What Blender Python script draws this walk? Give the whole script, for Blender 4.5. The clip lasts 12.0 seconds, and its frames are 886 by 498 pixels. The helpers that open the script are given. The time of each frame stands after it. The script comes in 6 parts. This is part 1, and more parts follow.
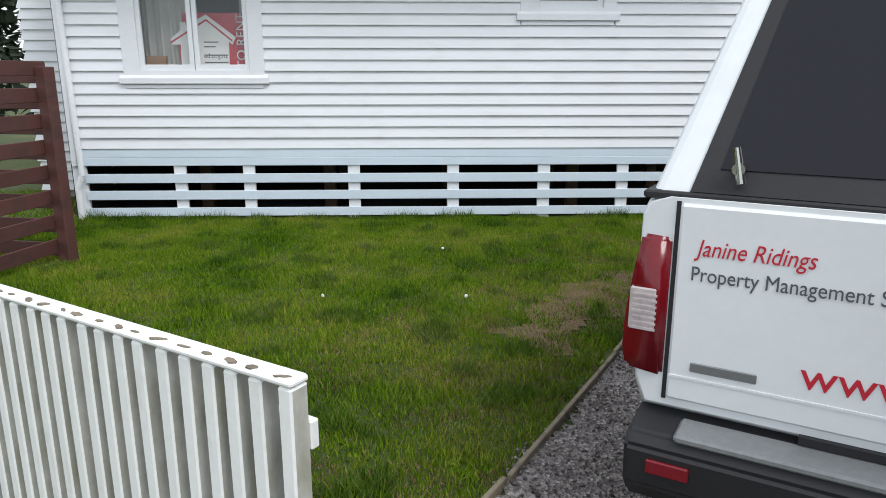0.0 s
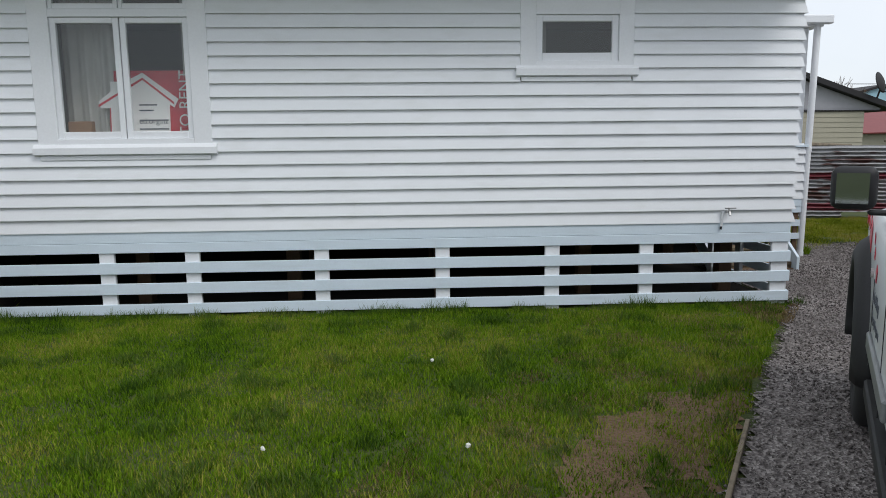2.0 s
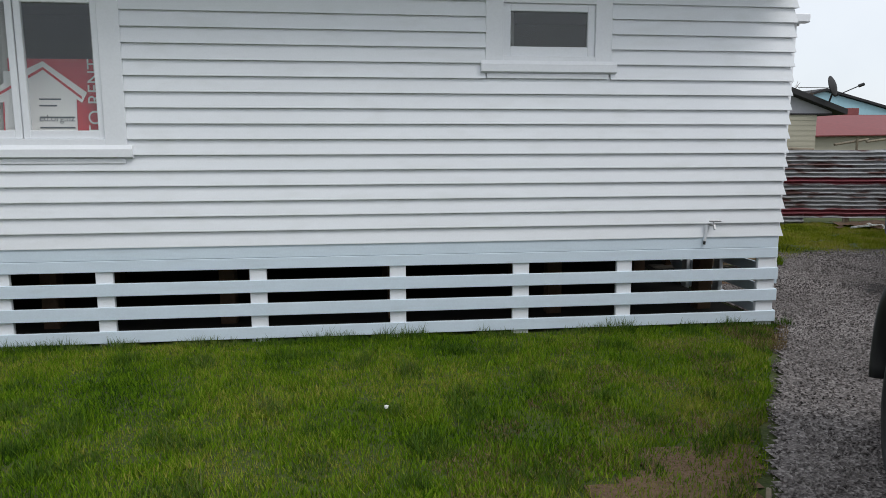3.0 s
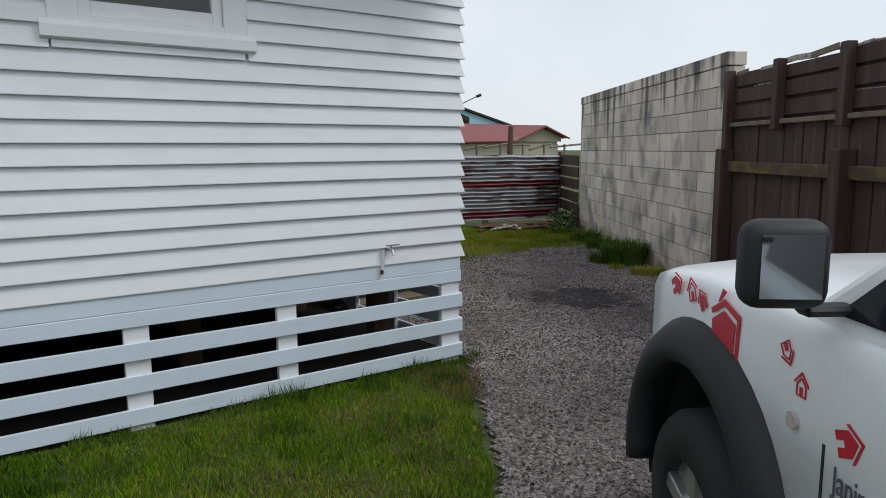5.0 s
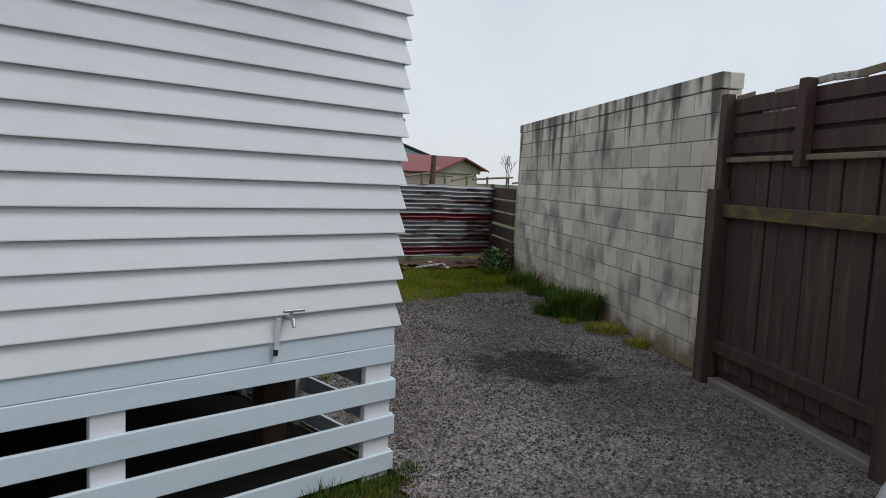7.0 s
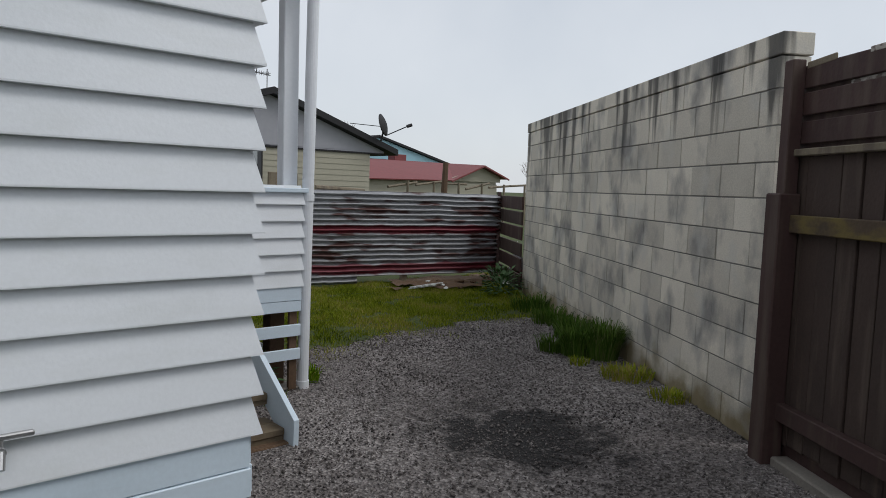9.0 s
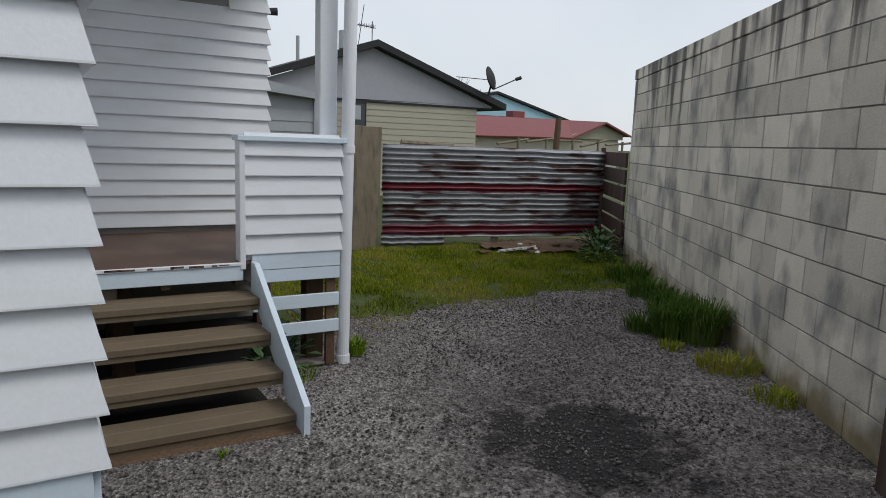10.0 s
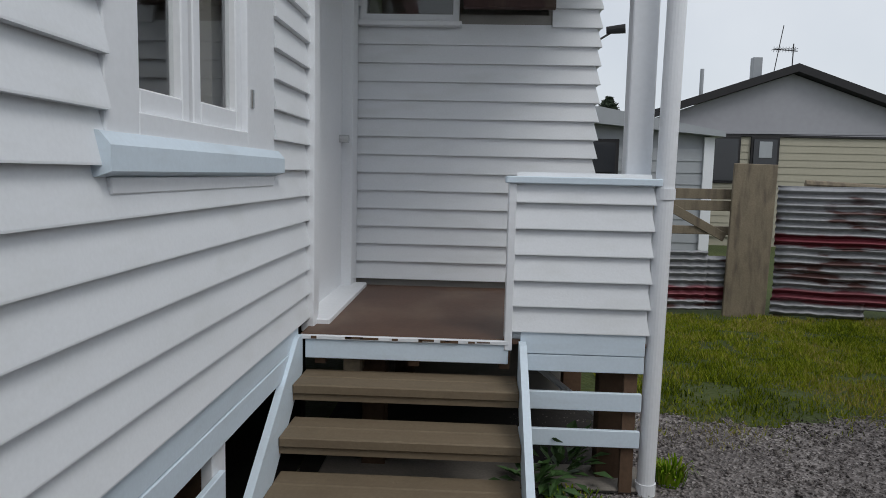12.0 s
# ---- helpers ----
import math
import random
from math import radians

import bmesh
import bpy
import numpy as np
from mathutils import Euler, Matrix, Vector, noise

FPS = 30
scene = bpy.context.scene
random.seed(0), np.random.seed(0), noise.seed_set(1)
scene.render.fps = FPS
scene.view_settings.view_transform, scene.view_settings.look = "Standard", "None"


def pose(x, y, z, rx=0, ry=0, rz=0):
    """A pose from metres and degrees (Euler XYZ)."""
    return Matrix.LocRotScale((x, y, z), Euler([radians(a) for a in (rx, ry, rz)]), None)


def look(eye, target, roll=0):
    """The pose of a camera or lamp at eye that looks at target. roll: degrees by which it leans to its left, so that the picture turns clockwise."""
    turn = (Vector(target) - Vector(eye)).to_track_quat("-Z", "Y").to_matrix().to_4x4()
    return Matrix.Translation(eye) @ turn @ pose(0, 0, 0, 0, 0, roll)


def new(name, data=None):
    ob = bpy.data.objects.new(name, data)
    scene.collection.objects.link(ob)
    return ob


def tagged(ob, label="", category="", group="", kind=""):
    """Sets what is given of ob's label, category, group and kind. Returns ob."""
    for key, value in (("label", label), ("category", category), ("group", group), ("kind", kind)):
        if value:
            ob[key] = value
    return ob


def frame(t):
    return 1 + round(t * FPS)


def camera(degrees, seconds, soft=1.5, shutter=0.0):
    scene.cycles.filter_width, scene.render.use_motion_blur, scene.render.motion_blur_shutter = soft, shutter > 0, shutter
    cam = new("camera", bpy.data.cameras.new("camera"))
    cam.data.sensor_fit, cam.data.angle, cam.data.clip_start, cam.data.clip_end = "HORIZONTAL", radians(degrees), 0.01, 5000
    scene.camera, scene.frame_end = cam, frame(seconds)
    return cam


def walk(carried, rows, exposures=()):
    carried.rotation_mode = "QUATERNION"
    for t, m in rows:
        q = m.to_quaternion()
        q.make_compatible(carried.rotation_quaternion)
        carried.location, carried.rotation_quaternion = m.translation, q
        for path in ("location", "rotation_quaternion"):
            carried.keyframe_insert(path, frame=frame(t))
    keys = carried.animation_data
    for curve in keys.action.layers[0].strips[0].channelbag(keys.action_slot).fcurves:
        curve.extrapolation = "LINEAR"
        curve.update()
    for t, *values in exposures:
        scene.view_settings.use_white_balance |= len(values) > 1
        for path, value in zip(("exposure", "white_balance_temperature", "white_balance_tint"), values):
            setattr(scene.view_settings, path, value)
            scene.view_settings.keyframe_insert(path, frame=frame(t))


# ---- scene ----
cam = camera(65.1, 12.0, soft=0.9)
PATH = [
    (0, (3.011, 0.103, 1.595), (3.068, 2.042, 1.108), 0.0),
    (0.5, (3.031, 0.442, 1.633), (3.097, 2.412, 1.282), -0.1),
    (1, (3.038, 0.834, 1.59), (3.115, 2.808, 1.273), -0.6),
    (1.5, (3.016, 1.18, 1.565), (3.109, 3.154, 1.254), -0.8),
    (2, (3.028, 1.562, 1.546), (3.131, 3.538, 1.252), -0.6),
    (2.5, (3.046, 1.936, 1.545), (3.161, 3.913, 1.266), -0.8),
    (3, (3.054, 2.345, 1.595), (3.291, 4.309, 1.296), -0.1),
    (3.5, (3.079, 2.679, 1.616), (3.587, 4.588, 1.3), 0.1),
    (3.7, (3.083, 2.812, 1.621), (3.713, 4.682, 1.295), 0.1),
    (5.3, (3.737, 4.114, 1.588), (4.951, 5.682, 1.33), -0.1),
    (5.5, (3.82, 4.262, 1.593), (5.062, 5.812, 1.358), 0.2),
    (6, (3.987, 4.443, 1.602), (5.25, 5.981, 1.401), 0.7),
    (6.5, (4.271, 4.811, 1.515), (5.574, 6.317, 1.324), 0.9),
    (6.7, (4.35, 4.996, 1.556), (5.686, 6.471, 1.35), 2.2),
    (8.3, (5.299, 5.797, 1.477), (6.675, 7.242, 1.335), 2.4),
    (8.5, (5.438, 5.776, 1.548), (6.782, 7.25, 1.404), 1.5),
    (9, (5.82, 6.113, 1.543), (7.119, 7.623, 1.37), 1.9),
    (9.5, (6.262, 6.304, 1.491), (7.456, 7.889, 1.241), 1.0),
    (10, (6.626, 6.437, 1.506), (7.64, 8.135, 1.204), 2.0),
    (10.5, (6.925, 6.649, 1.479), (7.702, 8.468, 1.185), 4.3),
    (11, (7.241, 6.937, 1.487), (7.652, 8.871, 1.189), 3.1),
    (11.5, (7.471, 7.189, 1.526), (7.537, 9.17, 1.259), 1.7),
    (12, (7.545, 7.452, 1.513), (7.457, 9.439, 1.298), 1.3),
]
EXPOSURES = [(0, 0.5), (0.5, 0.28), (1, 0.2), (2, 0.1), (2.5, 0.08), (3.5, 0.04), (5.5, -0.1), (6.5, -0.18), (8.5, -0.16), (9, -0.26), (9.5, -0.2), (10.5, -0.15), (11.2, -0.24), (12, -0.24)]
walk(cam, [(t, look(eye, target, roll)) for t, eye, target, roll in PATH], EXPOSURES)

# ---- world, sun, exposure ----
world = bpy.data.worlds.new("overcast")
scene.world = world
world.use_nodes = True
wn, wl = world.node_tree.nodes, world.node_tree.links
wn.clear()
SUN_EL, SUN_AZ = radians(51), radians(138)
sky = wn.new("ShaderNodeTexSky")
sky.sky_type, sky.sun_disc, sky.sun_elevation, sky.sun_rotation = "NISHITA", False, SUN_EL, SUN_AZ
sky_bg = wn.new("ShaderNodeBackground")
sky_bg.inputs[1].default_value = 0.02
wl.new(sky.outputs[0], sky_bg.inputs[0])
tc = wn.new("ShaderNodeTexCoord")
cloud = wn.new("ShaderNodeTexNoise")
cloud.inputs["Scale"].default_value, cloud.inputs["Detail"].default_value = 2.2, 5
wl.new(tc.outputs["Generated"], cloud.inputs["Vector"])
ramp = wn.new("ShaderNodeValToRGB")
ramp.color_ramp.elements[0].position, ramp.color_ramp.elements[0].color = 0.3, (0.63, 0.675, 0.735, 1)
ramp.color_ramp.elements[1].position, ramp.color_ramp.elements[1].color = 0.7, (0.80, 0.83, 0.87, 1)
wl.new(cloud.outputs[0], ramp.inputs[0])
cloud_bg = wn.new("ShaderNodeBackground")
cloud_bg.inputs[1].default_value = 1.02
wl.new(ramp.outputs[0], cloud_bg.inputs[0])
add = wn.new("ShaderNodeAddShader")
wl.new(sky_bg.outputs[0], add.inputs[0]), wl.new(cloud_bg.outputs[0], add.inputs[1])
wo = wn.new("ShaderNodeOutputWorld")
wl.new(add.outputs[0], wo.inputs[0])
sun_data = bpy.data.lights.new("sun", "SUN")
sun_data.energy, sun_data.angle, sun_data.color = 1.3, radians(25), (1.0, 0.985, 0.965)
sun = new("sun", sun_data)
sun.matrix_world = look((8.5, -9.5, 16.0), (0, 0, 0))


# ---- materials ----
def mat(name, color, rough=0.6, metal=0.0, var=0.12, scale=3.0, fine=60.0, bump=0.15, stain=None, stain_amt=0.0,
        stain_scale=(2, 2, 2), stain_lo=0.5, stain_hi=0.68, tone=0.0, bump_dist=0.004):
    """Painted or raw surface: two scales of variation, one stain layer, fine relief."""
    m = bpy.data.materials.new(name)
    m.use_nodes = True
    n, l = m.node_tree.nodes, m.node_tree.links
    bs = n["Principled BSDF"]
    geo = n.new("ShaderNodeNewGeometry")
    big = n.new("ShaderNodeTexNoise")
    big.inputs["Scale"].default_value, big.inputs["Detail"].default_value = scale, 4
    l.new(geo.outputs["Position"], big.inputs["Vector"])
    small = n.new("ShaderNodeTexNoise")
    small.inputs["Scale"].default_value, small.inputs["Detail"].default_value = fine, 3
    l.new(geo.outputs["Position"], small.inputs["Vector"])
    mixv = n.new("ShaderNodeMath")
    mixv.operation = "ADD"
    l.new(big.outputs[0], mixv.inputs[0]), l.new(small.outputs[0], mixv.inputs[1])
    val = mixv.outputs[0]
    if tone:
        info = n.new("ShaderNodeObjectInfo")
        tm = n.new("ShaderNodeMath")
        tm.operation, tm.inputs[1].default_value = "MULTIPLY_ADD", tone
        l.new(info.outputs["Random"], tm.inputs[0]), l.new(val, tm.inputs[2])
        val = tm.outputs[0]
    mr = n.new("ShaderNodeMapRange")
    mr.inputs["From Min"].default_value, mr.inputs["From Max"].default_value = 0.6, 1.4 + tone
    mr.inputs["To Min"].default_value, mr.inputs["To Max"].default_value = 1 - var, 1 + var
    l.new(val, mr.inputs["Value"])
    hs = n.new("ShaderNodeHueSaturation")
    hs.inputs["Color"].default_value = (*color, 1)
    l.new(mr.outputs[0], hs.inputs["Value"])
    col = hs.outputs[0]
    if stain:
        mp = n.new("ShaderNodeMapping")
        mp.inputs["Scale"].default_value = stain_scale
        l.new(geo.outputs["Position"], mp.inputs["Vector"])
        sn = n.new("ShaderNodeTexNoise")
        sn.inputs["Scale"].default_value, sn.inputs["Detail"].default_value = 1.0, 6
        l.new(mp.outputs[0], sn.inputs["Vector"])
        sr = n.new("ShaderNodeMapRange")
        sr.inputs["From Min"].default_value, sr.inputs["From Max"].default_value = stain_lo, stain_hi
        sr.inputs["To Max"].default_value = stain_amt
        l.new(sn.outputs[0], sr.inputs["Value"])
        mx = n.new("ShaderNodeMix")
        mx.data_type = "RGBA"
        l.new(sr.outputs[0], mx.inputs["Factor"]), l.new(col, mx.inputs["A"])
        mx.inputs["B"].default_value = (*stain, 1)
        col = mx.outputs["Result"]
    l.new(col, bs.inputs["Base Color"])
    bs.inputs["Roughness"].default_value, bs.inputs["Metallic"].default_value = rough, metal
    if bump:
        bp = n.new("ShaderNodeBump")
        bp.inputs["Strength"].default_value, bp.inputs["Distance"].default_value = bump, bump_dist
        l.new(small.outputs[0], bp.inputs["Height"]), l.new(bp.outputs[0], bs.inputs["Normal"])
    return m


def glass_mat(name, tint=(0.9, 0.93, 0.93), rough=0.02):
    m = bpy.data.materials.new(name)
    m.use_nodes = True
    bs = m.node_tree.nodes["Principled BSDF"]
    bs.inputs["Base Color"].default_value = (*tint, 1)
    bs.inputs["Roughness"].default_value, bs.inputs["Transmission Weight"].default_value, bs.inputs["IOR"].default_value = rough, 1.0, 1.45
    return m


WHITE = mat("white_weatherboard_paint", (0.78, 0.805, 0.83), 0.45, var=0.05, scale=1.5, fine=90, bump=0.12, tone=0.25,
            stain=(0.62, 0.64, 0.62), stain_amt=0.35, stain_scale=(3, 3, 9), stain_lo=0.52, stain_hi=0.75)
BLUEWHITE = mat("pale_blue_undercoat", (0.66, 0.76, 0.84), 0.5, var=0.05, fine=70, bump=0.12, stain=(0.5, 0.55, 0.58), stain_amt=0.3, stain_scale=(2, 2, 14), stain_lo=0.55, stain_hi=0.75)
TRIMWHITE = mat("white_gloss_trim", (0.80, 0.82, 0.845), 0.35, var=0.04, fine=50, bump=0.08)
PICKET = mat("worn_white_picket_paint", (0.80, 0.81, 0.79), 0.6, var=0.06, fine=40, bump=0.3, tone=0.3, stain=(0.50, 0.50, 0.44), stain_amt=0.5, stain_scale=(14, 14, 3), stain_lo=0.58, stain_hi=0.75)
BROWN = mat("dark_brown_stained_timber", (0.050, 0.024, 0.021), 0.75, var=0.3, scale=4, fine=45, bump=0.4, tone=0.5, stain=(0.10, 0.075, 0.055), stain_amt=0.7, stain_scale=(9, 9, 1.2), stain_lo=0.5, stain_hi=0.7)
PALING = mat("weathered_brown_paling", (0.052, 0.033, 0.026), 0.8, var=0.3, scale=5, fine=55, bump=0.5, tone=0.6, stain=(0.105, 0.078, 0.06), stain_amt=0.7, stain_scale=(16, 16, 1.6), stain_lo=0.54, stain_hi=0.7)
MOSSRAIL = mat("mossy_rail", (0.075, 0.05, 0.03), 0.85, var=0.3, fine=50, bump=0.4, stain=(0.16, 0.12, 0.03), stain_amt=0.8, stain_scale=(5, 5, 12), stain_lo=0.45, stain_hi=0.65)
REDWOOD = mat("red_brown_fence_paint", (0.085, 0.030, 0.024), 0.7, var=0.25, fine=50, bump=0.3, tone=0.4, stain=(0.045, 0.025, 0.02), stain_amt=0.6, stain_scale=(5, 5, 8))
GREYWOOD = mat("grey_weathered_plank", (0.20, 0.165, 0.115), 0.85, var=0.25, scale=6, fine=60, bump=0.5, tone=0.4, stain=(0.09, 0.07, 0.055), stain_amt=0.7, stain_scale=(14, 14, 2.5), stain_lo=0.48, stain_hi=0.68)
FLAKED = mat("flaking_bleached_wood", (0.40, 0.37, 0.33), 0.85, var=0.3, scale=9, fine=70, bump=0.5, tone=0.5, stain=(0.10, 0.07, 0.06), stain_amt=0.8, stain_scale=(22, 22, 30), stain_lo=0.5, stain_hi=0.6)
MILDEW_SHADE = mat("mildewed_shaded_picket_side", (0.42, 0.42, 0.38), 0.75, var=0.2, scale=9, fine=40, bump=0.3, tone=0.4, stain=(0.25, 0.25, 0.17), stain_amt=0.6, stain_scale=(12, 12, 5), stain_lo=0.48, stain_hi=0.66)
TREAD = mat("worn_treated_timber_tread", (0.165, 0.126, 0.08), 0.8, var=0.2, scale=5, fine=60, bump=0.35, tone=0.4, stain=(0.15, 0.11, 0.07), stain_amt=0.6, stain_scale=(3, 22, 3), stain_lo=0.48, stain_hi=0.7)
PLY = mat("brown_stained_plywood", (0.10, 0.054, 0.034), 0.55, var=0.2, scale=4, fine=50, bump=0.15, stain=(0.20, 0.145, 0.10), stain_amt=0.5, stain_scale=(3, 2, 3), stain_lo=0.5, stain_hi=0.75)
CONCRETE = mat("bare_concrete", (0.21, 0.19, 0.165), 0.9, var=0.2, scale=6, fine=70, bump=0.5)
PILE = mat("timber_pile", (0.11, 0.065, 0.038), 0.85, var=0.25, fine=40, bump=0.4)
# Near-black for underfloor timber, wall and soil: shade put into the colour.
DARKVOID = mat("underfloor_shade_black", (0.014, 0.012, 0.010), 0.95, var=0.3, fine=30, bump=0.5)
INWALL = mat("interior_wall_paint", (0.30, 0.29, 0.27), 0.8, var=0.06, bump=0)
CURTAIN = mat("grey_net_curtain", (0.50, 0.49, 0.46), 0.9, var=0.12, scale=8, fine=120, bump=0.1)
CARWHITE = mat("white_car_paint", (0.74, 0.77, 0.785), 0.22, var=0.03, scale=1.2, fine=30, bump=0, stain=(0.55, 0.55, 0.50), stain_amt=0.25, stain_scale=(2, 2, 5), stain_lo=0.55, stain_hi=0.8)
CARBLACK = mat("black_plastic_trim", (0.013, 0.013, 0.015), 0.6, var=0.2, fine=80, bump=0.15)
TYRE = mat("black_rubber", (0.018, 0.018, 0.018), 0.85, var=0.25, fine=60, bump=0.3)
CARGLASS = mat("dark_tinted_glass", (0.018, 0.019, 0.024), 0.12, var=0.05, bump=0)
CARGLASS.node_tree.nodes["Principled BSDF"].inputs["Specular IOR Level"].default_value = 0.18
MIRROR = mat("mirror_glass", (0.35, 0.37, 0.39), 0.05, 1.0, var=0.02, bump=0)
# Wheel wells near-black: shade of the recess put into the colour.
WELL = mat("wheel_well_shade_black", (0.008, 0.008, 0.008), 0.95, var=0.3, bump=0.2)
STEEL = mat("grey_steel_rim", (0.45, 0.45, 0.45), 0.35, 0.8, var=0.1, bump=0.05)
CHROME = mat("satin_chrome", (0.6, 0.6, 0.6), 0.2, 1.0, var=0.05, bump=0)
BUMPERGREY = mat("grey_bumper_step", (0.20, 0.21, 0.215), 0.35, var=0.15, fine=50, bump=0.1)
TAILRED = mat("red_lamp_lens", (0.17, 0.005, 0.011), 0.15, var=0.12, scale=8, bump=0)
TAILCLEAR = mat("clear_ribbed_lens", (0.50, 0.44, 0.44), 0.15, var=0.2, scale=20, bump=0.05)
REDVINYL = mat("red_vinyl", (0.50, 0.016, 0.035), 0.4, var=0.05, bump=0)
WHITEVINYL = mat("white_card", (0.80, 0.78, 0.77), 0.5, var=0.03, bump=0)
DARKTEXT = mat("dark_grey_lettering", (0.08, 0.09, 0.11), 0.5, var=0.03, bump=0)
BADGE = mat("grey_badge", (0.22, 0.23, 0.23), 0.35, 0.5, var=0.1, bump=0)
CARDBOARD = mat("brown_box", (0.22, 0.11, 0.05), 0.8, var=0.1, bump=0.1)
GABLEGREY = mat("grey_fibre_sheet", (0.33, 0.33, 0.36), 0.7, var=0.06, scale=0.6, fine=8, bump=0.05)
CREAM = mat("cream_weatherboard", (0.36, 0.335, 0.26), 0.6, var=0.06, scale=1, fine=12, bump=0.1)
DARKROOF = mat("dark_roof_edge", (0.014, 0.013, 0.015), 0.7, var=0.2, fine=10, bump=0.1)
REDROOF = mat("red_iron_roof", (0.20, 0.045, 0.045), 0.55, var=0.12, fine=4, bump=0.05)
BLUEWALL = mat("light_blue_cladding", (0.33, 0.55, 0.64), 0.6, var=0.06, fine=4, bump=0.05)
SHEDMETAL = mat("pale_grey_cladding", (0.34, 0.36, 0.38), 0.5, var=0.06, fine=10, bump=0.05)
DARKWIN = mat("dark_window_pane", (0.03, 0.033, 0.04), 0.08, var=0.1, bump=0)
DARKLEAF = mat("dark_conifer", (0.025, 0.04, 0.022), 0.9, var=0.4, fine=6, bump=0)
LEAF = mat("weed_leaf", (0.045, 0.10, 0.025), 0.6, var=0.35, fine=20, bump=0, tone=0.3)
PAPERLITTER = mat("pale_litter", (0.7, 0.7, 0.66), 0.7, var=0.1, bump=0)
GLASS = glass_mat("window_glass")


def iron_mat():
    """Corrugated iron: bare galvanised sheet with painted red bands and rust."""
    m = mat("rusty_corrugated_iron", (0.27, 0.275, 0.29), 0.45, 0.25, var=0.2, scale=2.5, fine=25, bump=0.1,
            stain=(0.065, 0.02, 0.016), stain_amt=0.95, stain_scale=(1.6, 1.6, 9), stain_lo=0.54, stain_hi=0.62)
    n, l = m.node_tree.nodes, m.node_tree.links
    bs = n["Principled BSDF"]
    src = bs.inputs["Base Color"].links[0].from_socket
    geo = next(x for x in n if x.bl_idname == "ShaderNodeNewGeometry")
    sep = n.new("ShaderNodeSeparateXYZ")
    l.new(geo.outputs["Position"], sep.inputs[0])
    wob = n.new("ShaderNodeTexNoise")
    wob.inputs["Scale"].default_value = 3.0
    l.new(geo.outputs["Position"], wob.inputs["Vector"])
    zz = n.new("ShaderNodeMath")
    zz.operation, zz.inputs[1].default_value = "MULTIPLY_ADD", 0.10
    l.new(wob.outputs[0], zz.inputs[0]), l.new(sep.outputs[2], zz.inputs[2])
    cr = n.new("ShaderNodeValToRGB")
    cr.color_ramp.interpolation = "LINEAR"
    e = cr.color_ramp.elements
    e[0].position, e[0].color = 0.0, (0, 0, 0, 1)
    e[1].position, e[1].color = 1.0, (0, 0, 0, 1)
    for p, v in ((0.13, 0), (0.145, 0.95), (0.225, 0.9), (0.24, 0), (0.525, 0), (0.54, 0.98), (0.605, 0.98), (0.62, 0)):
        k = e.new(p)
        k.color = (v, v, v, 1)
    sc = n.new("ShaderNodeMath")
    sc.operation, sc.inputs[1].default_value = "DIVIDE", 1.6
    l.new(zz.outputs[0], sc.inputs[0]), l.new(sc.outputs[0], cr.inputs[0])
    mx = n.new("ShaderNodeMix")
    mx.data_type = "RGBA"
    l.new(cr.outputs[0], mx.inputs["Factor"]), l.new(src, mx.inputs["A"])
    mx.inputs["B"].default_value = (0.14, 0.012, 0.024, 1)
    l.new(mx.outputs["Result"], bs.inputs["Base Color"])
    return m


IRON = iron_mat()


